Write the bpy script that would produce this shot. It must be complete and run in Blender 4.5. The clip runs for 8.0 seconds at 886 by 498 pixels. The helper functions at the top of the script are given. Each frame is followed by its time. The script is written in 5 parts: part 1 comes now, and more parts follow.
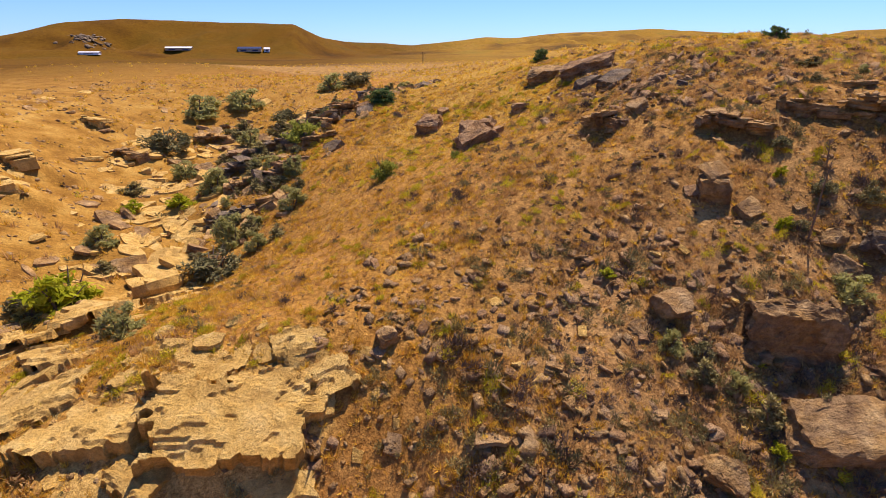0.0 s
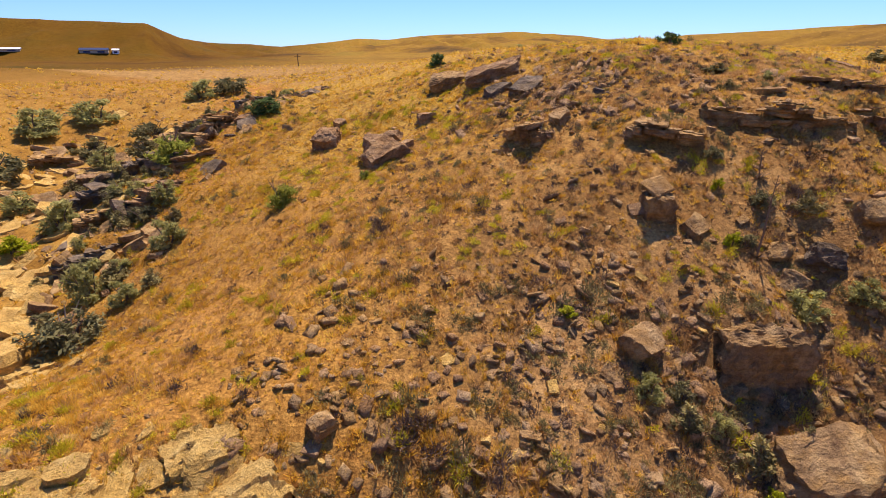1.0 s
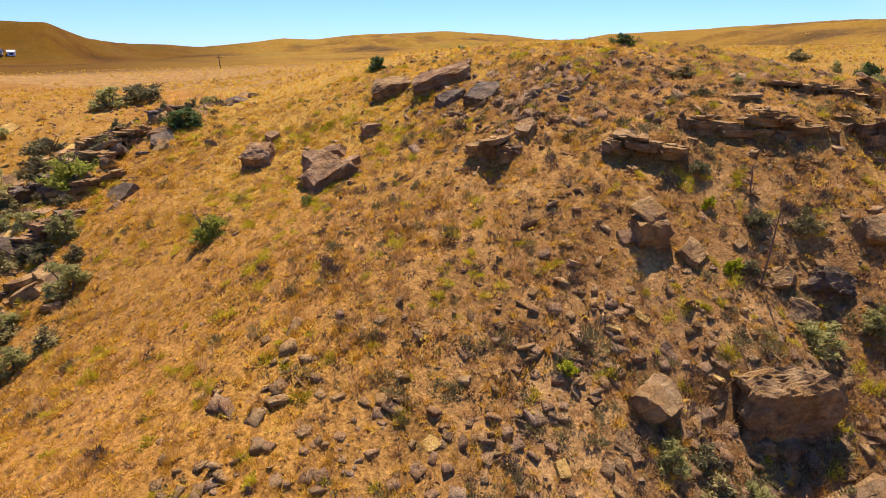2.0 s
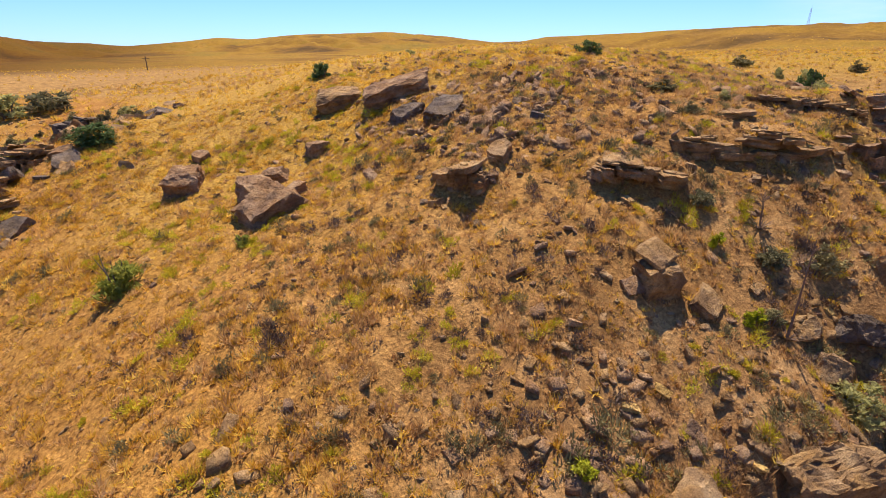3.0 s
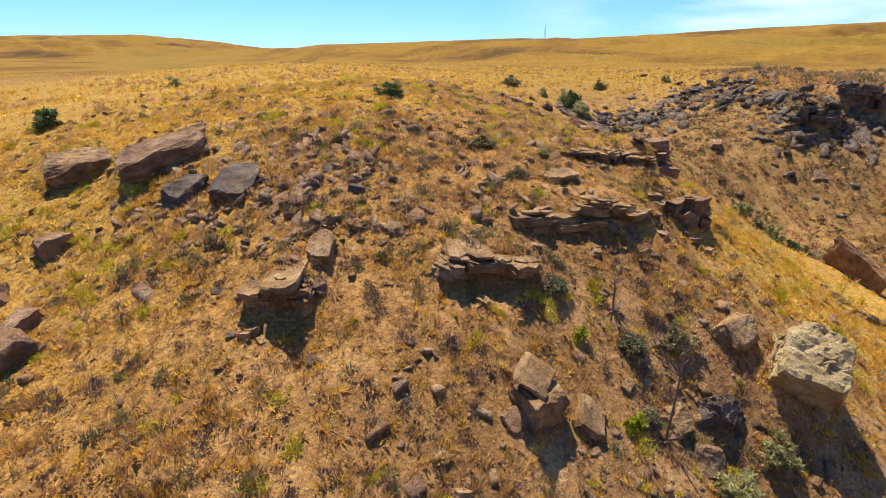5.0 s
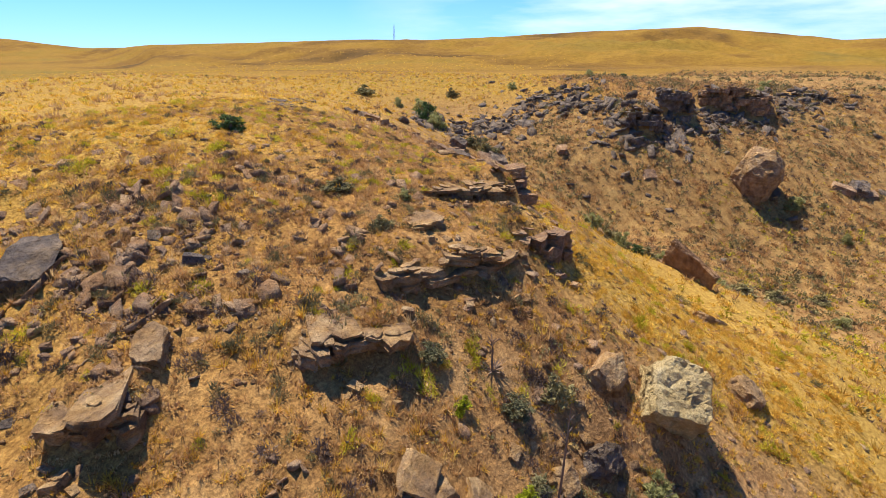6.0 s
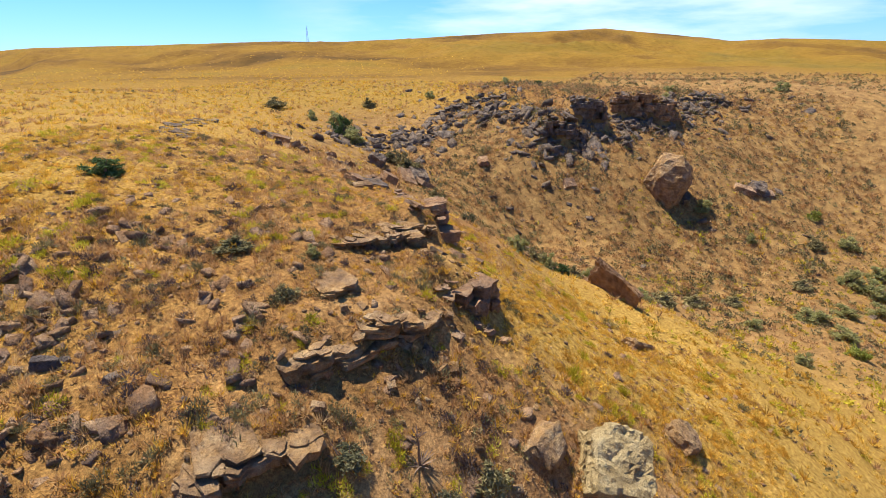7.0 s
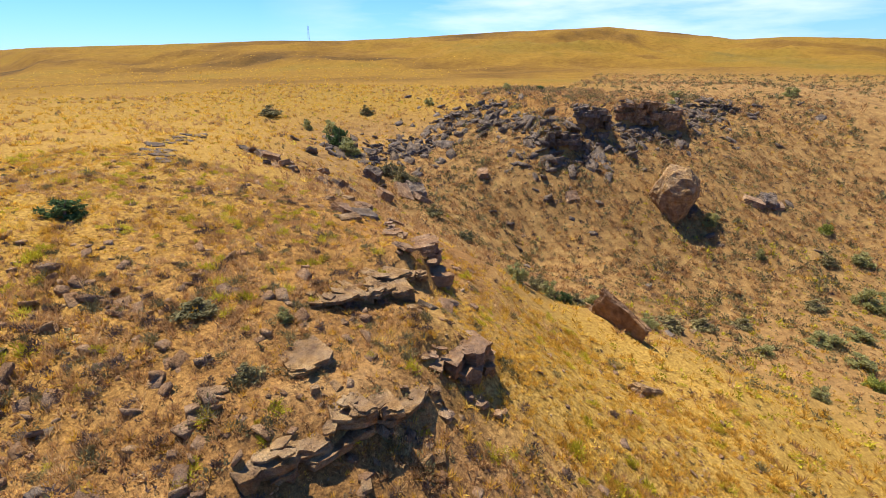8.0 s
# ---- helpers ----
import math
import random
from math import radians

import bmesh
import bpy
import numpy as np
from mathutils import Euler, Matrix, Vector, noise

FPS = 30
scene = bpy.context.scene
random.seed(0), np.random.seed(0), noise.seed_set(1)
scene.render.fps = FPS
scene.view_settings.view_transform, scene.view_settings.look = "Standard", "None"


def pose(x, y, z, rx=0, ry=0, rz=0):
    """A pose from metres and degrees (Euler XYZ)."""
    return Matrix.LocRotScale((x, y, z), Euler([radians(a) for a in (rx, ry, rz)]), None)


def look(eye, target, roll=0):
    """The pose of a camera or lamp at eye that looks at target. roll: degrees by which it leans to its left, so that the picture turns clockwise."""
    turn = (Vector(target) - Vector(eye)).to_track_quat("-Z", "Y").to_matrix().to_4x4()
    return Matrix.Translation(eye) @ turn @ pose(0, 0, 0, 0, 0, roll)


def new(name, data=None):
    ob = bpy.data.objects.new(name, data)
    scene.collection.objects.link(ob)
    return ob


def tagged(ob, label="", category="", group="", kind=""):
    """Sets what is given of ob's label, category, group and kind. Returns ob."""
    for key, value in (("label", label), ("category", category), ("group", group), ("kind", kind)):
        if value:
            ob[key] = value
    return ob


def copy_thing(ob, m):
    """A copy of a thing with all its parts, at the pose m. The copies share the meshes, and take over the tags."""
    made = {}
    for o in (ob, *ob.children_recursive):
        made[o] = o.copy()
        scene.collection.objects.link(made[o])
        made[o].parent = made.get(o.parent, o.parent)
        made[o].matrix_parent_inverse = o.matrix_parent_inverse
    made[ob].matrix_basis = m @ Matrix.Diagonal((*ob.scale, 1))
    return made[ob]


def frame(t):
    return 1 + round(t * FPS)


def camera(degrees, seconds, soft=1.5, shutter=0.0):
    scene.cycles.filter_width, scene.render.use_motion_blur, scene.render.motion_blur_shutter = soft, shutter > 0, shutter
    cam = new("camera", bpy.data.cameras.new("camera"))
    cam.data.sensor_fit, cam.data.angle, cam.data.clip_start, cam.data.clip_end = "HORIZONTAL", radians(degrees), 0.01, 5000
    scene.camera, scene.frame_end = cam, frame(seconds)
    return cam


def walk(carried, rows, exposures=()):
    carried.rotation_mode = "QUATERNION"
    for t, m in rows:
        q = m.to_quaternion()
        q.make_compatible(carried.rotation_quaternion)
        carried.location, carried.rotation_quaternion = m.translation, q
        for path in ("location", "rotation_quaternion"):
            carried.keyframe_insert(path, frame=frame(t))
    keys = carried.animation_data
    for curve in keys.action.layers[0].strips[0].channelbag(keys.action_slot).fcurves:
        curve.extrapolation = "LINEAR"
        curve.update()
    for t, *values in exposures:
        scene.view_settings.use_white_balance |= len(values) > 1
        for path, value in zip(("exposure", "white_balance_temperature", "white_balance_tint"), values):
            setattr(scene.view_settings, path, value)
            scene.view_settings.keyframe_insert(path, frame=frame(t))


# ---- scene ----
# camera: seconds, place in metres, turn in degrees
cam = camera(80.0, 8.0, soft=0.75)
ROWS = [
    (0, 0.000, -0.000, 12.000, 69.59, 0.09, 0.00),
    (0.5, -0.679, 1.601, 12.072, 69.67, 0.03, -7.60),
    (1, -1.170, 3.363, 12.230, 69.71, 0.08, -12.83),
    (1.5, -1.362, 4.990, 12.324, 69.73, 0.12, -16.81),
    (1.7, -1.333, 5.593, 12.370, 69.72, 0.26, -18.10),
    (2.8, -0.774, 9.192, 12.726, 69.54, 0.12, -25.01),
    (3, -0.620, 9.821, 12.786, 69.69, 0.04, -25.98),
    (3.5, -0.338, 11.068, 13.058, 69.78, -0.08, -28.51),
    (4, 0.085, 12.185, 13.407, 69.99, -0.18, -32.51),
    (4.5, 0.473, 13.051, 13.859, 70.13, -0.15, -39.00),
    (5, 0.940, 13.676, 14.499, 70.25, -0.30, -48.71),
    (5.2, 1.136, 13.845, 14.763, 70.18, -0.32, -51.98),
    (6.3, 3.161, 14.887, 16.048, 70.27, 0.01, -67.45),
    (6.5, 3.586, 15.003, 16.277, 70.26, 0.10, -69.51),
    (7, 4.655, 15.192, 16.848, 70.21, 0.27, -72.16),
    (7.5, 5.679, 15.302, 17.369, 70.09, 0.35, -72.45),
    (8, 6.928, 15.467, 17.957, 69.93, 0.36, -71.88),
]
walk(cam, [(t, pose(x, y, z, rx, ry, rz)) for t, x, y, z, rx, ry, rz in ROWS], exposures=[(0, 0.52, 6900, 21), (1.5, 0.64, 6850, 20), (4.5, 0.7, 6250, 16), (6.5, 0.7, 5950, 12), (8, 0.64, 6000, 12)])

# ---- light ----
SUN_AZ, SUN_EL = 28.0, 63.0      # clockwise from +y, above the horizon
world = bpy.data.worlds.new("sky")
scene.world = world
world.use_nodes = True
wn, wl = world.node_tree.nodes, world.node_tree.links
sky = wn.new("ShaderNodeTexSky")
sky.sky_type, sky.sun_disc = "NISHITA", False
sky.sun_elevation, sky.sun_rotation = radians(SUN_EL), radians(SUN_AZ)
sky.air_density, sky.dust_density, sky.ozone_density = 1.0, 0.0, 5.0
wn["Background"].inputs["Strength"].default_value = 0.084
tint = wn.new("ShaderNodeMix")
tint.data_type, tint.blend_type = "RGBA", "MULTIPLY"
tint.inputs[0].default_value = 1.0
tint.inputs[7].default_value = (0.57, 0.89, 1.46, 1)
wl.new(sky.outputs["Color"], tint.inputs[6])
# soft fair-weather cloud low in the eastern sky, clear elsewhere
where = wn.new("ShaderNodeTexCoord")
flat = wn.new("ShaderNodeMapping")
flat.inputs["Scale"].default_value, flat.inputs["Location"].default_value = (1.6, 1.6, 9.0), (0.6, 0.2, 0.35)
wl.new(where.outputs["Generated"], flat.inputs["Vector"])
wisp = wn.new("ShaderNodeTexNoise")
wisp.inputs["Scale"].default_value, wisp.inputs["Detail"].default_value, wisp.inputs["Roughness"].default_value = 1.9, 8, 0.55
wl.new(flat.outputs["Vector"], wisp.inputs["Vector"])
thin = wn.new("ShaderNodeMapRange")
thin.inputs["From Min"].default_value, thin.inputs["From Max"].default_value, thin.inputs["To Max"].default_value = 0.40, 0.72, 0.95
wl.new(wisp.outputs["Fac"], thin.inputs["Value"])
east = wn.new("ShaderNodeVectorMath")
east.operation = "DOT_PRODUCT"
wl.new(where.outputs["Generated"], east.inputs[0])
east.inputs[1].default_value = (0.99, 0.0, 0.0)
spread = wn.new("ShaderNodeMapRange")
spread.inputs["From Min"].default_value, spread.inputs["From Max"].default_value = 0.80, 0.98
wl.new(east.outputs["Value"], spread.inputs["Value"])
veil = wn.new("ShaderNodeMath")
veil.operation = "MULTIPLY"
wl.new(thin.outputs[0], veil.inputs[0]), wl.new(spread.outputs[0], veil.inputs[1])
cloud = wn.new("ShaderNodeMix")
cloud.data_type = "RGBA"
cloud.inputs[7].default_value = (9.0, 9.6, 10.5, 1)
wl.new(veil.outputs[0], cloud.inputs[0])
wl.new(tint.outputs[2], cloud.inputs[6])
wl.new(cloud.outputs[2], wn["Background"].inputs["Color"])
lamp = bpy.data.lights.new("sun", "SUN")
lamp.energy, lamp.angle, lamp.color = 5.0, radians(0.53), (1.0, 0.93, 0.82)
az, el = radians(SUN_AZ), radians(SUN_EL)
sun = new("sun", lamp)
sun.matrix_world = look(Vector((math.sin(az) * math.cos(el), math.cos(az) * math.cos(el), math.sin(el))) * 200, (0, 0, 0))


# ---- noise and relief ----
def lattice(ix, iy, seed):
    n = (ix.astype(np.int64) * 374761393 + iy.astype(np.int64) * 668265263 + seed * 974711) & 0x7FFFFFFF
    n = ((n ^ (n >> 13)) * 1274126177) & 0x7FFFFFFF
    return ((n ^ (n >> 16)) & 0xFFFF) / 32767.5 - 1.0


def ripple(x, y, seed=0):
    """Smooth value noise, -1 to 1."""
    fx, fy = np.floor(x), np.floor(y)
    u, v = x - fx, y - fy
    u, v = u * u * (3 - 2 * u), v * v * (3 - 2 * v)
    a, b = lattice(fx, fy, seed), lattice(fx + 1, fy, seed)
    c, d = lattice(fx, fy + 1, seed), lattice(fx + 1, fy + 1, seed)
    return (a * (1 - u) + b * u) * (1 - v) + (c * (1 - u) + d * u) * v


def fbm(x, y, octaves=4, seed=0):
    out, amp = 0.0, 1.0
    for k in range(octaves):
        out = out + amp * ripple(x, y, seed + k)
        x, y, amp = x * 2.03 + 7.1, y * 2.03 - 3.7, amp * 0.5
    return out


def smooth(a, b, v):
    q = np.clip((v - a) / (b - a), 0, 1)
    return q * q * (3 - 2 * q)


# hill, spurs and gullies: x, y, spread, rise
BROAD = [
    (84, 99, 36, 2.58), (48, -45, 22, -7.94), (-60, -33, 22, 2.36), (-60, 99, 22, 2.5),
    (24, 99, 22, 1.03), (108, 39, 22, 1.9), (28, 43, 14, 3.08), (60, -13, 14, -9.99),
    (44, 75, 14, 2.12), (-12, -13, 14, -6.84), (-52, 35, 14, 1.71), (20, 75, 14, 1.27),
    (108, -5, 14, 1.58),
]
SPURS = [
    (-6, 21, 9, -2.98), (54, 9, 9, -7.45), (6, -3, 9, -7.69), (30, -21, 9, -4.97),
    (48, 27, 9, -5.27), (-18, 45, 9, -4.64), (78, 33, 9, 3.82), (36, 3, 9, -4.25),
    (66, 39, 9, -3.15), (12, -21, 9, -4.29), (42, -9, 9, -3.3), (24, -3, 9, -6.58),
    (84, -33, 9, -1.79), (-18, -27, 9, 1.69), (78, -9, 9, -2.41),
]
KNOLLS = [
    (18, 13, 6, -2.02), (-22, 33, 6, -3.11), (-22, 17, 6, -4.32), (10, 33, 6, 0.95),
    (-18, 5, 6, -4.02), (-14, 25, 6, -4.25), (-2, 33, 6, -0.86), (10, 49, 6, 1.32),
    (18, 33, 6, 1.02), (18, 21, 4, 1.42), (3, 15, 4, -1.55), (9, 9, 4, -3.49),
    (-3, 6, 4, -4.42), (42, 9, 4, -1.93), (-6, 45, 4, 1.34), (30, 15, 4, -2.64),
    (54, 21, 4, -1.79), (-12, 9, 4, -1.3),
    (41, 17, 4, -0.6), (40, 20, 5, -2.2), (12, 17, 7, 0.28), (74, 31, 6, -0.5), (83, 36, 8, -1.6), (70, 10, 9, -0.5),
]
SHOULDERS = [
    (12, 15, 3, -1.34), (-2, 9, 3, -1.44), (16, 21, 3, -0.5), (6, 11, 3, 0.45), (4, 33, 3, -0.89), (16, 15, 3, 0.54), (0, 17, 3, 0.35), (-12, 33, 3, -0.57), (-6, 19, 3, -0.42), (50, 21, 3, -0.8), (-2, 27, 3, 0.26), (6, 25, 3, -0.15),
]

# skyline: bearing, height, distance of the crest, distance of its foot
CREST = [
    (-180, 26, 600, 200), (-60, 20, 600, 400), (-46, 20, 560, 420), (-39, 24.7, 560, 440), (-35, 36.0, 560, 450), (-30, 40.6, 570, 460), (-15.5, 38.8, 570, 470), (-12.5, 26.6, 640, 500),
    (-9, 25.3, 800, 500), (-3.5, 22.8, 900, 520), (1, 29.5, 900, 520), (4, 35.3, 900, 540), (7, 33.5, 900, 520), (12, 40.8, 900, 480), (20, 45.2, 900, 470), (26, 38.5, 900, 450),
    (31, 27.2, 800, 380), (36, 23.8, 420, 200), (46, 25.6, 380, 140), (59, 27.7, 370, 130), (67, 28.8, 370, 130), (76, 30.8, 370, 130), (88, 33.8, 370, 140), (93, 30.6, 380, 140),
    (99, 25.8, 380, 140), (103, 27.0, 380, 140), (112, 25.0, 400, 150), (180, 26, 600, 200),
]


# bedded ledges: x and y of the foot, length, height, turn (None: square to the slope), share of overhang
LEDGES = [
    (8.9, 34.0, 3.6, 1.0, -22, 0.5), (6.9, 37.4, 2.2, 1.0, -12, 0.25), (6.7, 24.3, 2.0, 1.2, -55, 0.35), (11.4, 20.9, 3.2, 1.3, -32, 0.3), (15.5, 20.15, 5.4, 1.3, -31, 0.2), (19.4, 18.75, 2.6, 1.35, -38, 0.12),
    (22.4, 21.9, 2.6, 0.55, -25, 0.25), (25.3, 21.5, 2.8, 1.9, 20, 0.3), (9.8, 18.6, 1.1, 1.35, -15, 0.0), (-4.3, 11.8, 2.7, 0.68, 24, 0.6), (-9.0, 10.3, 2.5, 0.61, 9, 0.55), (76.4, 11.6, 9.5, 3.5, -72, 0.16),
    (69.8, 18.2, 4.4, 3.6, -70, 0.16), (65.0, 20.8, 4.2, 3.4, -60, 0.16), (72.3, 32.6, 12.0, 0.65, -62, 0.2), (89.6, 3.4, 7.5, 1.01, -82, 0.2), (10.3, 13.6, 3.1, 1.9, -10, 0.1), (31.0, 27.4, 2.2, 0.85, 20, 0.3),
    (-12.6, 31.0, 3.6, 0.79, 30, 0.4), (-9.6, 40.4, 3.0, 0.72, 25, 0.3), (-13.2, 22.8, 2.7, 0.72, 12, 0.6), (-14.5, 17.5, 2.8, 0.47, 18, 0.5), (-7.6, 43.0, 2.6, 0.65, 35, 0.3), (-5.6, 10.2, 3.4, 0.72, 20, 0.5),
    (-7.3, 10.7, 1.7, 0.5, -78, 0.3), (-14.9, 19.6, 1.6, 0.47, 8, 0.5), (1.5, 11.5, 1.6, 0.5, 10, 0.4), (4.0, 10.7, 1.3, 0.36, -5, 0.4), (1.8, 12.9, 0.9, 0.29, 15, 0.4), (3.5, 12.6, 0.9, 0.29, 0, 0.4),
    (4.8, 12.0, 0.9, 0.29, 5, 0.4), (-18.0, 26.0, 2.6, 0.65, 10, 0.5), (-20.8, 47.6, 3.0, 0.86, 15, 0.4), (-14.6, 38.0, 3.0, 0.72, 30, 0.4), (-24.8, 40.5, 2.6, 0.65, -25, 0.5), (20.0, 22.3, 3.4, 0.45, -44, 0.3),
    (16.5, 21.9, 1.3, 0.45, -20, 0.3), (28.4, 24.6, 2.4, 0.8, 30, 0.3), (-10.2, 35.2, 3.0, 0.65, 40, 0.4), (-13.4, 34.6, 2.6, 0.58, 20, 0.5), (-8.6, 38.2, 2.6, 0.65, 35, 0.4), (-12.4, 42.2, 3.2, 0.72, 25, 0.4),
    (-16.2, 42.6, 3.0, 0.65, 10, 0.5), (-9.6, 46.6, 3.4, 0.72, 30, 0.4), (-13.0, 49.0, 3.4, 0.72, 20, 0.4), (-6.0, 50.6, 3.2, 0.65, 35, 0.4), (-27.5, 33.0, 2.2, 0.36, -35, 0.4), (-29.5, 44.5, 2.8, 0.43, -30, 0.4),
    (-25.6, 28.6, 1.8, 0.32, -40, 0.4)]


def downhill(x, y):
    """The turn that lays +y uphill."""
    gx, gy = float(rise(x + 1, y) - rise(x - 1, y)), float(rise(x, y + 1) - rise(x, y - 1))
    return math.degrees(math.atan2(-gx, gy))


def rise(x, y):
    """The height of the bare ground without its small roughness."""
    x, y = np.asarray(x, float), np.asarray(y, float)
    h = 9 + 0.02 * np.clip(x, -100, 150)
    for cx, cy, s, a in BROAD + SPURS + KNOLLS + SHOULDERS:
        h = h + a * np.exp(-((x - cx) ** 2 + (y - cy) ** 2) / (2 * s * s))
    return h


def lifts():
    """How much the soil is banked up behind each ledge, so that it meets the rock's top."""
    out = []
    for lx, ly, length, height, turn, over in LEDGES:
        a, k = radians(downhill(lx, ly) if turn is None else turn), max(1.0, 0.5 * height)
        climb = float(rise(lx - 1.2 * k * math.sin(a), ly + 1.2 * k * math.cos(a)) - rise(lx + 0.3 * math.sin(a), ly - 0.3 * math.cos(a)))
        out.append((a, max(0.0, height - 0.1 - climb)))
    return out


LIFTS = lifts()


def ground_height(x, y):
    x, y = np.asarray(x, float), np.asarray(y, float)
    h = rise(x, y)
    for (lx, ly, length, height, turn, over), (a, lift) in zip(LEDGES, LIFTS):
        u = (x - lx) * math.cos(a) + (y - ly) * math.sin(a)
        v = -(x - lx) * math.sin(a) + (y - ly) * math.cos(a)
        reach = max(2.2, 1.2 * height)
        h = h + lift * smooth(0.3, 0.85, v / max(1.0, 0.5 * height)) * np.exp(-(np.maximum(v - 1.0, 0) / reach) ** 2) * np.exp(-(u / (0.55 * length)) ** 6)
    r = np.hypot(x - 5, y - 15)
    near = smooth(150, 60, r)
    h = h + near * (0.10 * fbm(x * 0.45, y * 0.45, 4, 3) + 0.05 * fbm(x * 1.7, y * 1.7, 3, 9))
    b = np.degrees(np.arctan2(x - 5, y - 15))
    crest, far, foot = [np.interp(b, [c[0] for c in CREST], [c[k] for c in CREST]) for k in (1, 2, 3)]
    q = smooth(0, 1, (r + 14 * fbm(x * 0.008, y * 0.008, 2, 31) - foot) / (far - foot)) * (1 - 0.35 * smooth(1.05, 2.5, r / far))
    folds = np.abs(fbm(x * 0.017, y * 0.017, 4, 21)) + 0.25 * np.abs(fbm(x * 0.05, y * 0.05, 2, 27))
    h = h + (crest - h) * q * (1 - 0.95 * folds * (1 - q) ** 0.6 * smooth(0, 0.25, q))
    h = h + smooth(80, 300, r) * 0.8 * fbm(x * 0.012, y * 0.012, 3, 5)
    return h


# ---- materials ----
def material(name, rough=0.9):
    m = bpy.data.materials.new(name)
    m.use_nodes = True
    n = m.node_tree.nodes
    n["Principled BSDF"].inputs["Roughness"].default_value = rough
    n["Principled BSDF"].inputs["Specular IOR Level"].default_value = 0.03
    return m, n, m.node_tree.links


def noise_node(n, l, scale, detail=4.0, vec=None, rough=0.55):
    k = n.new("ShaderNodeTexNoise")
    k.inputs["Scale"].default_value, k.inputs["Detail"].default_value, k.inputs["Roughness"].default_value = scale, detail, rough
    if vec:
        l.new(vec, k.inputs["Vector"])
    return k.outputs["Fac"]


def ramp(n, l, fac, stops):
    k = n.new("ShaderNodeValToRGB")
    e = k.color_ramp.elements
    while len(e) < len(stops):
        e.new(0.5)
    for s, (p, c) in zip(e, stops):
        s.position, s.color = p, (*c, 1)
    l.new(fac, k.inputs["Fac"])
    return k.outputs["Color"]


def mix(n, l, fac, a, b, kind="MIX"):
    k = n.new("ShaderNodeMix")
    k.data_type, k.blend_type = "RGBA", kind
    for sock, v in ((k.inputs[0], fac), (k.inputs[6], a), (k.inputs[7], b)):
        if isinstance(v, (int, float)):
            sock.default_value = v
        elif isinstance(v, tuple):
            sock.default_value = (*v, 1)
        else:
            l.new(v, sock)
    return k.outputs[2]


def bump(n, l, height, strength, distance, normal=None):
    k = n.new("ShaderNodeBump")
    k.inputs["Strength"].default_value, k.inputs["Distance"].default_value = strength, distance
    l.new(height, k.inputs["Height"])
    if normal:
        l.new(normal, k.inputs["Normal"])
    return k.outputs["Normal"]


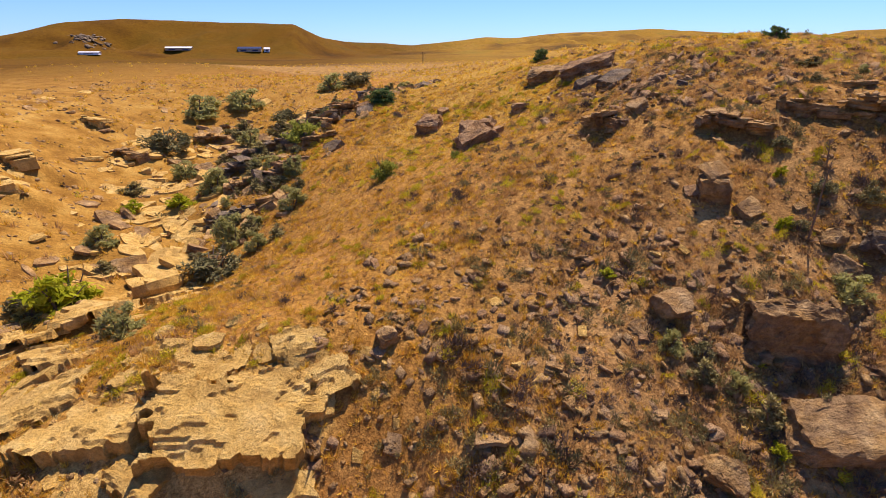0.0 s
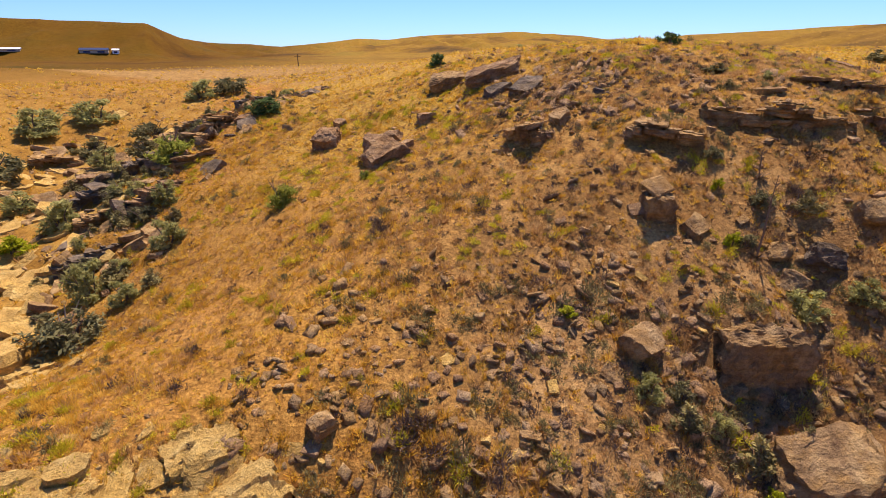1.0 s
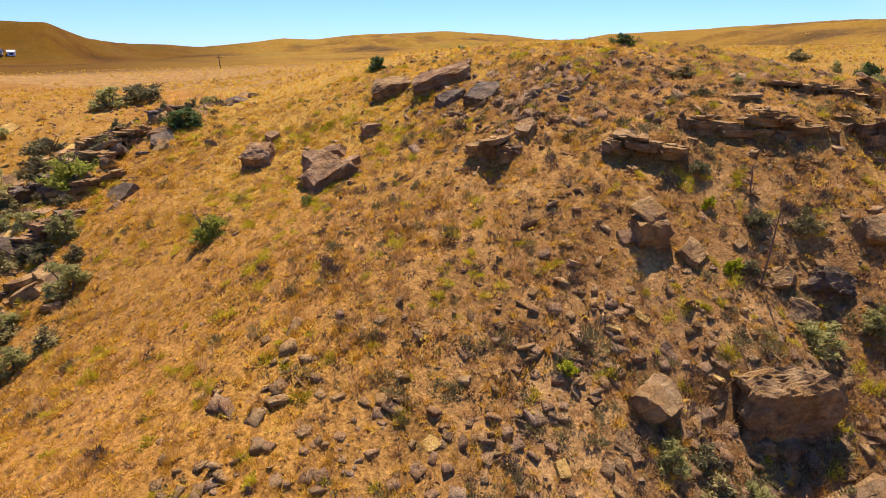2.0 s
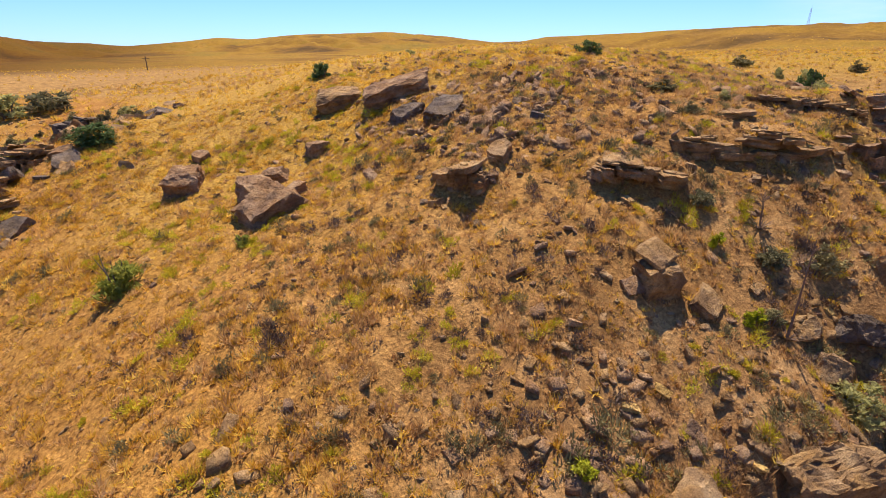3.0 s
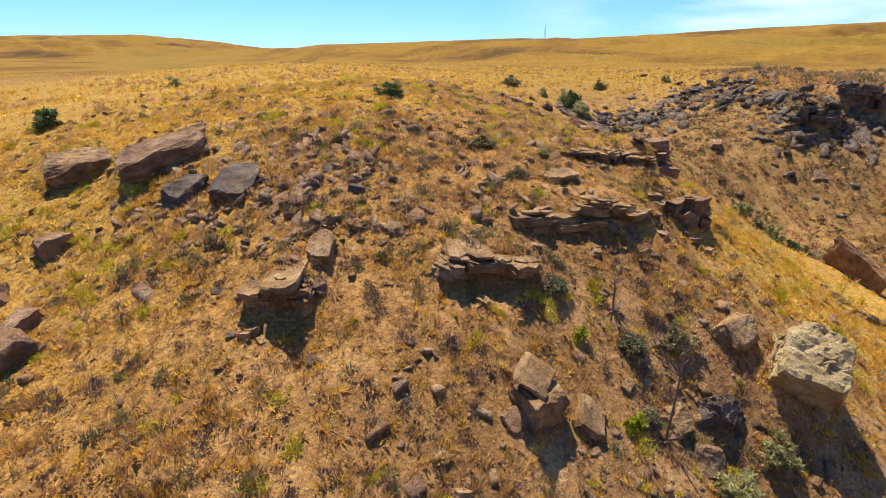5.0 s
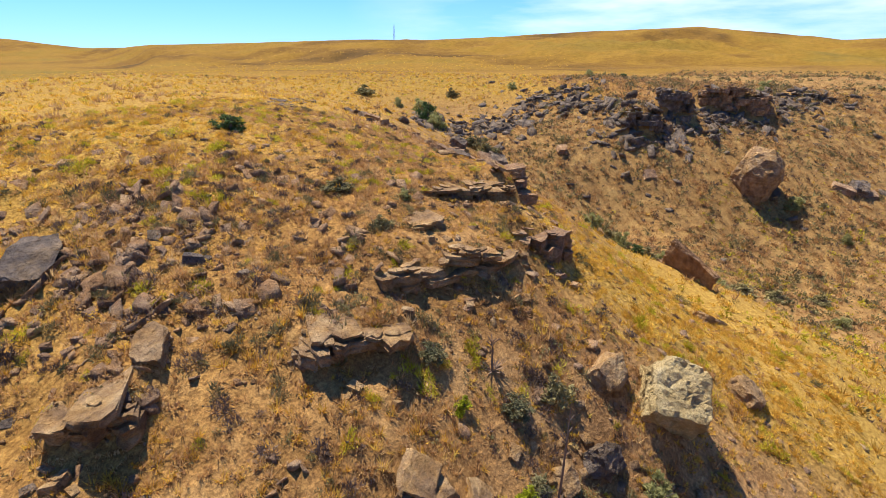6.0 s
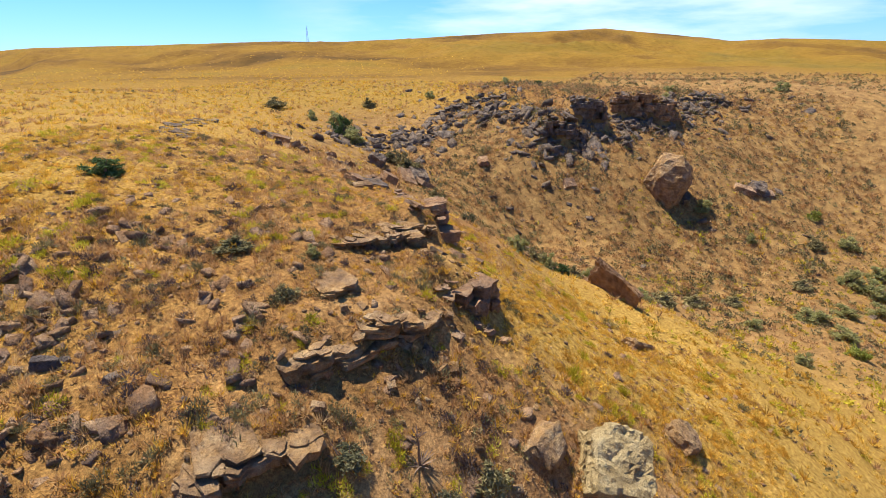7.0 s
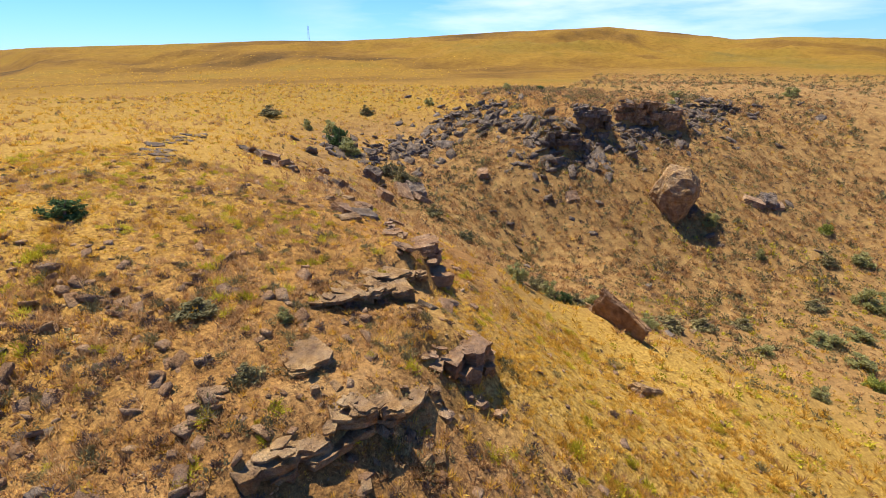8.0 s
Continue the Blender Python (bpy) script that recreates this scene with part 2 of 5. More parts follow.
def ground_material():
    m, n, l = material("dry_ground", 0.95)
    p = n.new("ShaderNodeNewGeometry").outputs["Position"]
    big, mid, fine = noise_node(n, l, 0.05, 4, p), noise_node(n, l, 0.6, 5, p), noise_node(n, l, 7.0, 6, p, 0.7)
    soil = ramp(n, l, mid, [(0.3, (0.21, 0.092, 0.026)), (0.5, (0.34, 0.155, 0.04)), (0.7, (0.46, 0.24, 0.068))])
    straw = ramp(n, l, fine, [(0.3, (0.17, 0.08, 0.02)), (0.5, (0.34, 0.172, 0.036)), (0.72, (0.48, 0.28, 0.07))])
    pale = ramp(n, l, mid, [(0.3, (0.20, 0.095, 0.02)), (0.5, (0.33, 0.17, 0.034)), (0.7, (0.44, 0.26, 0.065))])
    c = mix(n, l, ramp(n, l, big, [(0.38, (0, 0, 0)), (0.6, (1, 1, 1))]), soil, straw)
    # unbroken grass cover away from the hill
    dist = n.new("ShaderNodeVectorMath")
    dist.operation = "DISTANCE"
    l.new(p, dist.inputs[0])
    dist.inputs[1].default_value = (10, 20, 8)
    away = n.new("ShaderNodeMapRange")
    away.inputs["From Min"].default_value, away.inputs["From Max"].default_value = 45.0, 110.0
    l.new(dist.outputs["Value"], away.inputs["Value"])
    cover = ramp(n, l, noise_node(n, l, 0.013, 7, p, 0.62), [(0.32, (0.10, 0.058, 0.018)), (0.42, (0.21, 0.112, 0.02)), (0.5, (0.28, 0.155, 0.022)), (0.6, (0.24, 0.148, 0.022)), (0.7, (0.15, 0.115, 0.028))])
    cover = mix(n, l, 0.6, cover, ramp(n, l, noise_node(n, l, 0.5, 5, p, 0.7), [(0.3, (0.55, 0.52, 0.5)), (0.55, (1, 1, 1)), (0.75, (1.2, 1.2, 1.1))]), "MULTIPLY")
    # bare earth of the gully side
    where = n.new("ShaderNodeSeparateXYZ")
    l.new(p, where.inputs[0])
    side = n.new("ShaderNodeMapRange")
    side.inputs["From Min"].default_value, side.inputs["From Max"].default_value = -8.0, -13.0
    l.new(where.outputs["X"], side.inputs["Value"])
    end = n.new("ShaderNodeMapRange")
    end.inputs["From Min"].default_value, end.inputs["From Max"].default_value = 85.0, 45.0
    l.new(where.outputs["Y"], end.inputs["Value"])
    both = n.new("ShaderNodeMath")
    both.operation = "MULTIPLY"
    l.new(side.outputs[0], both.inputs[0]), l.new(end.outputs[0], both.inputs[1])
    c = mix(n, l, both.outputs[0], c, pale)
    # bedrock laid bare at the foot of the hill
    spot = n.new("ShaderNodeVectorMath")
    spot.operation = "DISTANCE"
    l.new(mix(n, l, 1.0, p, mix(n, l, 1.0, mid, (3.0, 3.0, 3.0), "MULTIPLY"), "ADD"), spot.inputs[0])
    spot.inputs[1].default_value = (-5.2, 12.4, 3.7)
    bed = n.new("ShaderNodeMapRange")
    bed.inputs["From Min"].default_value, bed.inputs["From Max"].default_value = 3.8, 2.8
    l.new(spot.outputs["Value"], bed.inputs["Value"])
    c = mix(n, l, bed.outputs[0], c, ramp(n, l, fine, [(0.3, (0.33, 0.19, 0.052)), (0.5, (0.47, 0.29, 0.085)), (0.7, (0.58, 0.385, 0.13))]))
    # stony reddish earth low on the slope
    ex = n.new("ShaderNodeMapRange")
    ex.inputs["From Min"].default_value, ex.inputs["From Max"].default_value = -1.5, 4.0
    l.new(where.outputs["X"], ex.inputs["Value"])
    ey = n.new("ShaderNodeMapRange")
    ey.inputs["From Min"].default_value, ey.inputs["From Max"].default_value = 30.0, 16.0
    l.new(where.outputs["Y"], ey.inputs["Value"])
    earthy = n.new("ShaderNodeMath")
    earthy.operation = "MULTIPLY"
    l.new(ex.outputs[0], earthy.inputs[0]), l.new(ey.outputs[0], earthy.inputs[1])
    c = mix(n, l, earthy.outputs[0], c, ramp(n, l, mid, [(0.3, (0.15, 0.078, 0.03)), (0.5, (0.29, 0.155, 0.056)), (0.7, (0.44, 0.26, 0.10))]))
    # golden turf on the crest
    turf = n.new("ShaderNodeMapRange")
    turf.inputs["From Min"].default_value, turf.inputs["From Max"].default_value, turf.inputs["To Max"].default_value = 25.0, 35.0, 0.8
    l.new(where.outputs["Y"], turf.inputs["Value"])
    hill = n.new("ShaderNodeMapRange")
    hill.inputs["From Min"].default_value, hill.inputs["From Max"].default_value = -7.0, -2.0
    l.new(where.outputs["X"], hill.inputs["Value"])
    crested = n.new("ShaderNodeMath")
    crested.operation = "MULTIPLY"
    l.new(turf.outputs[0], crested.inputs[0]), l.new(hill.outputs[0], crested.inputs[1])
    c = mix(n, l, crested.outputs[0], c, ramp(n, l, fine, [(0.3, (0.24, 0.13, 0.026)), (0.5, (0.38, 0.225, 0.042)), (0.7, (0.50, 0.32, 0.075))]))
    # browner cover on the plain and under the mesa
    west = n.new("ShaderNodeMapRange")
    west.inputs["From Min"].default_value, west.inputs["From Max"].default_value = 30.0, -60.0
    l.new(where.outputs["X"], west.inputs["Value"])
    cover = mix(n, l, west.outputs[0], cover, mix(n, l, 1.0, cover, (0.50, 0.44, 0.35), "MULTIPLY"))
    c = mix(n, l, away.outputs[0], c, cover)
    # golden flank above the ravine
    fx = n.new("ShaderNodeMapRange")
    fx.inputs["From Min"].default_value, fx.inputs["From Max"].default_value = 17.0, 21.0
    l.new(where.outputs["X"], fx.inputs["Value"])
    fy = n.new("ShaderNodeMapRange")
    fy.inputs["From Min"].default_value, fy.inputs["From Max"].default_value = 22.0, 17.0
    l.new(where.outputs["Y"], fy.inputs["Value"])
    fe = n.new("ShaderNodeMapRange")
    fe.inputs["From Min"].default_value, fe.inputs["From Max"].default_value = 46.0, 33.0
    l.new(where.outputs["X"], fe.inputs["Value"])
    ends = n.new("ShaderNodeMath")
    ends.operation = "MULTIPLY"
    l.new(fx.outputs[0], ends.inputs[0]), l.new(fe.outputs[0], ends.inputs[1])
    flank = n.new("ShaderNodeMath")
    flank.operation = "MULTIPLY"
    l.new(ends.outputs[0], flank.inputs[0]), l.new(fy.outputs[0], flank.inputs[1])
    c = mix(n, l, flank.outputs[0], c, ramp(n, l, fine, [(0.3, (0.24, 0.13, 0.026)), (0.5, (0.41, 0.24, 0.045)), (0.7, (0.56, 0.36, 0.09))]))
    # brown scrub cover beyond the ravine
    line = n.new("ShaderNodeVectorMath")
    line.operation = "DOT_PRODUCT"
    l.new(p, line.inputs[0])
    line.inputs[1].default_value = (0.733, 0.681, 0)
    over = n.new("ShaderNodeMapRange")
    over.inputs["From Min"].default_value, over.inputs["From Max"].default_value = 39.0, 41.0
    l.new(line.outputs["Value"], over.inputs["Value"])
    back = n.new("ShaderNodeMapRange")
    back.inputs["From Min"].default_value, back.inputs["From Max"].default_value = 11.5, 9.5
    l.new(where.outputs["Z"], back.inputs["Value"])
    south = n.new("ShaderNodeMapRange")
    south.inputs["From Min"].default_value, south.inputs["From Max"].default_value = 28.0, 10.0
    l.new(where.outputs["Y"], south.inputs["Value"])
    low = n.new("ShaderNodeMath")
    low.operation = "MAXIMUM"
    l.new(back.outputs[0], low.inputs[0]), l.new(south.outputs[0], low.inputs[1])
    here = n.new("ShaderNodeMath")
    here.operation = "MULTIPLY"
    floor_side = n.new("ShaderNodeMapRange")
    floor_side.inputs["From Min"].default_value, floor_side.inputs["From Max"].default_value, floor_side.inputs["To Max"].default_value = 37.0, 45.0, 0.8
    l.new(where.outputs["X"], floor_side.inputs["Value"])
    either = n.new("ShaderNodeMath")
    either.operation = "MAXIMUM"
    l.new(over.outputs[0], either.inputs[0]), l.new(floor_side.outputs[0], either.inputs[1])
    l.new(either.outputs[0], here.inputs[0]), l.new(low.outputs[0], here.inputs[1])
    within = n.new("ShaderNodeMapRange")
    within.inputs["From Min"].default_value, within.inputs["From Max"].default_value = 185.0, 120.0
    l.new(dist.outputs["Value"], within.inputs["Value"])
    ravine = n.new("ShaderNodeMath")
    ravine.operation = "MULTIPLY"
    l.new(here.outputs[0], ravine.inputs[0]), l.new(within.outputs[0], ravine.inputs[1])
    here = ravine
    scrub = ramp(n, l, noise_node(n, l, 1.1, 6, p, 0.7), [(0.3, (0.15, 0.08, 0.03)), (0.5, (0.30, 0.168, 0.052)), (0.7, (0.43, 0.26, 0.08))])
    c = mix(n, l, here.outputs[0], c, scrub)
    chips = n.new("ShaderNodeTexVoronoi")
    chips.inputs["Scale"].default_value = 13.0
    l.new(p, chips.inputs["Vector"])
    close = n.new("ShaderNodeMapRange")
    close.inputs["From Min"].default_value, close.inputs["From Max"].default_value, close.inputs["To Max"].default_value = 70.0, 25.0, 0.75
    l.new(dist.outputs["Value"], close.inputs["Value"])
    c = mix(n, l, close.outputs[0], c, ramp(n, l, chips.outputs["Color"], [(0.2, (0.68, 0.66, 0.64)), (0.5, (1, 1, 1)), (0.75, (1.08, 1.08, 1.05)), (0.85, (1.3, 1.28, 1.2))]), "MULTIPLY")
    c = mix(n, l, 0.8, c, ramp(n, l, noise_node(n, l, 30.0, 4, p, 0.75), [(0.34, (0.5, 0.47, 0.45)), (0.5, (1, 1, 1)), (0.66, (1.35, 1.32, 1.25))]), "MULTIPLY")
    grit = ramp(n, l, fine, [(0.25, (0.45, 0.42, 0.4)), (0.5, (1, 1, 1)), (0.8, (1.12, 1.1, 1.05))])
    c = mix(n, l, 0.8, c, grit, "MULTIPLY")
    l.new(c, n["Principled BSDF"].inputs["Base Color"])
    l.new(bump(n, l, fine, 0.7, 0.08, bump(n, l, chips.outputs["Distance"], 0.35, 0.04, bump(n, l, mid, 0.5, 0.3))), n["Principled BSDF"].inputs["Normal"])
    return m


def rock_material(name, dark, body, pale, band=7.0, varnish=0.6, lines=1.0):
    m, n, l = material(name, 0.85)
    p = n.new("ShaderNodeNewGeometry").outputs["Position"]
    sq = n.new("ShaderNodeMapping")
    sq.inputs["Scale"].default_value = (0.35, 0.35, band)
    l.new(p, sq.inputs["Vector"])
    layer, blot, fine = noise_node(n, l, 1.0, 5, sq.outputs["Vector"], 0.65), noise_node(n, l, 1.6, 7, p, 0.65), noise_node(n, l, 11, 6, p, 0.75)
    c = ramp(n, l, blot, [(0.3, dark), (0.5, body), (0.68, pale)])
    c = mix(n, l, 0.55 * lines, c, ramp(n, l, layer, [(0.3, (0.55, 0.5, 0.47)), (0.5, (1, 1, 1)), (0.7, (1.1, 1.05, 1.0))]), "MULTIPLY")
    c = mix(n, l, 0.7, c, ramp(n, l, fine, [(0.3, (0.6, 0.58, 0.56)), (0.55, (1, 1, 1)), (0.8, (1.15, 1.12, 1.1))]), "MULTIPLY")
    # grey desert varnish in patches
    skin = mix(n, l, 1.0, ramp(n, l, noise_node(n, l, 1.1, 6, p, 0.75), [(0.42, (0, 0, 0)), (0.56, (1, 1, 1))]), (varnish, varnish, varnish), "MULTIPLY")
    c = mix(n, l, skin, c, ramp(n, l, blot, [(0.3, (0.085, 0.077, 0.074)), (0.5, (0.16, 0.142, 0.128)), (0.7, (0.29, 0.235, 0.185))]))
    c = mix(n, l, 0.75, c, ramp(n, l, noise_node(n, l, 42.0, 4, p, 0.75), [(0.34, (0.55, 0.52, 0.5)), (0.5, (1, 1, 1)), (0.66, (1.3, 1.26, 1.2))]), "MULTIPLY")
    vor = n.new("ShaderNodeTexVoronoi")
    vor.feature = "DISTANCE_TO_EDGE"
    vor.inputs["Scale"].default_value = 1.0
    warp = n.new("ShaderNodeTexNoise")
    warp.inputs["Scale"].default_value, warp.inputs["Detail"].default_value = 1.7, 4
    l.new(p, warp.inputs["Vector"])
    warp = warp.outputs["Color"]
    wob = n.new("ShaderNodeMapping")
    wob.inputs["Scale"].default_value = (1.5, 1.5, 3.4)
    l.new(mix(n, l, 0.9, p, warp, "ADD"), wob.inputs["Vector"])
    l.new(wob.outputs["Vector"], vor.inputs["Vector"])
    crack = ramp(n, l, vor.outputs["Distance"], [(0.0, (0, 0, 0)), (0.12, (1, 1, 1))])
    rnd = n.new("ShaderNodeObjectInfo").outputs["Random"]
    c = mix(n, l, 0.5, c, ramp(n, l, rnd, [(0, (0.75, 0.72, 0.7)), (1, (1.1, 1.08, 1.05))]), "MULTIPLY")
    l.new(c, n["Principled BSDF"].inputs["Base Color"])
    l.new(bump(n, l, fine, 1.0, 0.09, bump(n, l, layer, 0.9 * lines, 0.12, bump(n, l, crack, 0.3, 0.06, bump(n, l, blot, 0.8, 0.3)))), n["Principled BSDF"].inputs["Normal"])
    return m


def leaf_material(name, dark, body, tip, through_light=0.25):
    m, n, l = material(name, 0.8)
    g = n.new("ShaderNodeNewGeometry")
    tuft, blade = noise_node(n, l, 1.1, 3, g.outputs["Position"], 0.8), g.outputs["Random Per Island"]
    c = ramp(n, l, tuft, [(0.32, dark), (0.5, body), (0.68, tip)])
    c = mix(n, l, 0.5, c, ramp(n, l, noise_node(n, l, 22.0, 3, g.outputs["Position"], 0.7), [(0.35, (0.45, 0.43, 0.42)), (0.5, (1, 1, 1)), (0.65, (1.3, 1.3, 1.25))]), "MULTIPLY")
    c = mix(n, l, 0.6, c, ramp(n, l, blade, [(0, (0.6, 0.6, 0.6)), (1, (1.15, 1.15, 1.15))]), "MULTIPLY")
    b = n["Principled BSDF"]
    l.new(c, b.inputs["Base Color"])
    t, s = n.new("ShaderNodeBsdfTranslucent"), n.new("ShaderNodeMixShader")
    l.new(c, t.inputs["Color"])
    s.inputs["Fac"].default_value = through_light
    l.new(b.outputs[0], s.inputs[1]), l.new(t.outputs[0], s.inputs[2])
    l.new(s.outputs[0], n["Material Output"].inputs["Surface"])
    return m


def plain_material(name, colour, rough=0.7, metal=0.0):
    m, n, l = material(name, rough)
    p = n.new("ShaderNodeNewGeometry").outputs["Position"]
    f = noise_node(n, l, 3.0, 4, p)
    l.new(ramp(n, l, f, [(0.3, tuple(0.75 * v for v in colour)), (0.7, colour)]), n["Principled BSDF"].inputs["Base Color"])
    n["Principled BSDF"].inputs["Metallic"].default_value = metal
    return m


GROUND = ground_material()
SANDSTONE = rock_material("sandstone", (0.22, 0.12, 0.048), (0.46, 0.27, 0.10), (0.68, 0.45, 0.19), 7.0, 0.32)
PALE_STONE = rock_material("pale_sandstone", (0.48, 0.28, 0.072), (0.70, 0.44, 0.125), (0.82, 0.57, 0.20), 5.0, 0.12, 0.25)
BLOCK_STONE = rock_material("weathered_block_sandstone", (0.42, 0.29, 0.115), (0.63, 0.46, 0.19), (0.76, 0.59, 0.28), 5.0, 0.1, 0.4)
RED_STONE = rock_material("reddish_sandstone", (0.21, 0.11, 0.05), (0.42, 0.24, 0.105), (0.60, 0.39, 0.19), 7.0, 0.35)
GREY_STONE = rock_material("grey_sandstone", (0.10, 0.072, 0.046), (0.22, 0.155, 0.09), (0.38, 0.27, 0.155), 7.0, 0.5)


# ---- building helpers ----
def part(name, bm, mat, parent=None, label=""):
    """Links a bmesh as one mesh object, under parent where one is given."""
    me = bpy.data.meshes.new(name)
    bm.to_mesh(me)
    bm.free()
    me.materials.append(mat)
    ob = new(name, me)
    ob.parent = parent
    return tagged(ob, label) if label else ob


def bulk(name, verts, tris, mat):
    """One mesh out of arrays of corners and triangles."""
    me = bpy.data.meshes.new(name)
    me.vertices.add(len(verts)), me.loops.add(tris.size), me.polygons.add(len(tris))
    me.vertices.foreach_set("co", np.ascontiguousarray(verts, np.float32).ravel())
    me.loops.foreach_set("vertex_index", np.ascontiguousarray(tris, np.int32).ravel())
    me.polygons.foreach_set("loop_start", np.arange(0, tris.size, 3, dtype=np.int32))
    me.update(calc_edges=True)
    me.materials.append(mat)
    return new(name, me)


def scatter_mesh(name, mat, kinds, px, py, size, rng, lean=0.25, sink=0.03, stretch=None, on_slope=0.5):
    """Many small shapes, picked from kinds, set on the ground at px, py as one mesh."""
    z = ground_height(px, py)
    e = 0.4
    gx, gy = [np.clip(q, -0.7, 0.7) for q in ((ground_height(px + e, py) - z) / e, (ground_height(px, py + e) - z) / e)]
    vs, fs, at = [], [], 0
    which = rng.integers(0, len(kinds), len(px))
    for k, (kv, kt) in enumerate(kinds):
        i = np.nonzero(which == k)[0]
        if not len(i):
            continue
        a = rng.uniform(0, 2 * np.pi, len(i))
        s = size[i]
        sx, sy, sz = (s, s, s) if stretch is None else (s * rng.uniform(*stretch[0], len(i)), s * rng.uniform(*stretch[1], len(i)), s * rng.uniform(*stretch[2], len(i)))
        lx, ly, lz = kv[None, :, 0] * sx[:, None], kv[None, :, 1] * sy[:, None], kv[None, :, 2] * sz[:, None]
        wx = lx * np.cos(a)[:, None] - ly * np.sin(a)[:, None]
        wy = lx * np.sin(a)[:, None] + ly * np.cos(a)[:, None]
        tx = on_slope * gx[i] + rng.normal(0, lean, len(i))
        ty = on_slope * gy[i] + rng.normal(0, lean, len(i))
        wz = lz + wx * tx[:, None] + wy * ty[:, None]
        v = np.stack([wx + px[i][:, None], wy + py[i][:, None], wz + (z[i] - sink * s)[:, None]], -1).reshape(-1, 3)
        t = (kt[None] + (np.arange(len(i)) * len(kv))[:, None, None]).reshape(-1, 3) + at
        vs.append(v), fs.append(t)
        at += len(v)
    ob = bulk(name, np.concatenate(vs), np.concatenate(fs), mat)
    return ob


# ---- ground ----
def graded(centre, spread, step, reach):
    n = int(np.arcsinh(reach / spread) / (step / spread))
    return centre + spread * np.sinh(np.linspace(-np.arcsinh(reach / spread), np.arcsinh(reach / spread), 2 * n + 1))


def build_ground():
    gx, gy = graded(8, 18, 0.4, 3500), graded(19, 18, 0.4, 3500)
    X, Y = np.meshgrid(gx, gy)
    v = np.stack([X, Y, ground_height(X, Y)], -1).reshape(-1, 3)
    nx, ny = len(gx), len(gy)
    i = (np.arange(ny - 1)[:, None] * nx + np.arange(nx - 1)[None]).ravel()
    t = np.concatenate([np.stack([i, i + 1, i + nx + 1], 1), np.stack([i, i + nx + 1, i + nx], 1)])
    ob = bulk("ground", v, t, GROUND)
    ob.data.polygons.foreach_set("use_smooth", np.ones(len(t), bool))
    tagged(ob, "dry golden grassland hill with bare orange soil and gullies", "ground", kind="structure")


build_ground()


# ---- rocks ----
def stone_mesh(seed, l, w, h, cuts=3, boxy=0.25, strata=0.06, rough=0.085):
    """A broken block of bedded stone cut by sharp fracture planes, l x w x h, standing on z = 0."""
    rng = np.random.default_rng(seed)
    bm = bmesh.new()
    if boxy < 0.05:
        for p in rng.normal(0, 1, (46, 3)):
            bm.verts.new(p / np.linalg.norm(p) * rng.uniform(0.9, 1.05))
        hull = bmesh.ops.convex_hull(bm, input=bm.verts)
        bmesh.ops.delete(bm, geom=list({v for v in hull["geom_interior"] + hull["geom_unused"] if isinstance(v, bmesh.types.BMVert)}), context="VERTS")
    else:
        for v in bmesh.ops.create_cube(bm, size=2)["verts"]:
            v.co = Vector([c * (1 - rng.uniform(0, 0.5 * (1 - 0.6 * boxy))) for c in v.co])
        for _ in range(int(9 + 6 * (1 - boxy)) if cuts > 2 else 4):
            d = rng.normal(0, 1, 3)
            d[2] = abs(d[2]) * 0.8 if rng.random() < 0.75 else d[2]
            d /= np.linalg.norm(d)
            reach = np.abs(d).sum() * rng.uniform(0.5 + 0.2 * boxy, 0.8)
            cut = bmesh.ops.bisect_plane(bm, geom=bm.verts[:] + bm.edges[:] + bm.faces[:], plane_co=Vector(d) * reach, plane_no=Vector(d), clear_outer=True)
            rim = [e for e in cut["geom_cut"] if isinstance(e, bmesh.types.BMEdge)]
            if len(rim) > 2:
                bmesh.ops.holes_fill(bm, edges=rim)
    bmesh.ops.triangulate(bm, faces=bm.faces)
    fine = 2.4 / (cuts + 1)
    for _ in range(4 if cuts > 1 else 0):
        long = [e for e in bm.edges if e.calc_length() > fine]
        if not long:
            break
        bmesh.ops.subdivide_edges(bm, edges=long, cuts=1)
        bmesh.ops.triangulate(bm, faces=bm.faces)
    off = Vector(rng.uniform(-50, 50, 3))
    for v in bm.verts:
        p = v.co.copy()
        z = p.z * h / 2
        bed = noise.noise(Vector((off.x, off.y + 0.15 * p.x, z * 5))) + 0.6 * noise.noise(Vector((off.y, off.z, z * 12)))
        s = 1 + strata * max(-1.0, min(1.0, 2.2 * bed))
        p = Vector((p.x * s, p.y * s, p.z))
        q = Vector((p.x * l, p.y * w, p.z * h)) * 0.9 + off
        v.co = p + Vector((noise.noise(q), noise.noise(q + Vector((9, 0, 0))), noise.noise(q + Vector((0, 9, 0))))) * rough * 1.2 \
            + Vector((noise.noise(q * 3.1), noise.noise(q * 3.1 + Vector((9, 0, 0))), noise.noise(q * 3.1 + Vector((0, 9, 0))))) * rough \
            + Vector((noise.noise(q * 8.3), noise.noise(q * 8.3 + Vector((9, 0, 0))), noise.noise(q * 8.3 + Vector((0, 9, 0))))) * rough * 0.6
    lo, hi = [Vector([f(v.co[k] for v in bm.verts) for k in range(3)]) for f in (min, max)]
    for v in bm.verts:
        for k, d in enumerate((l, w, h)):
            v.co[k] = ((v.co[k] - lo[k]) / (hi[k] - lo[k]) - (0.5 if k < 2 else 0.0)) * d
    return bm


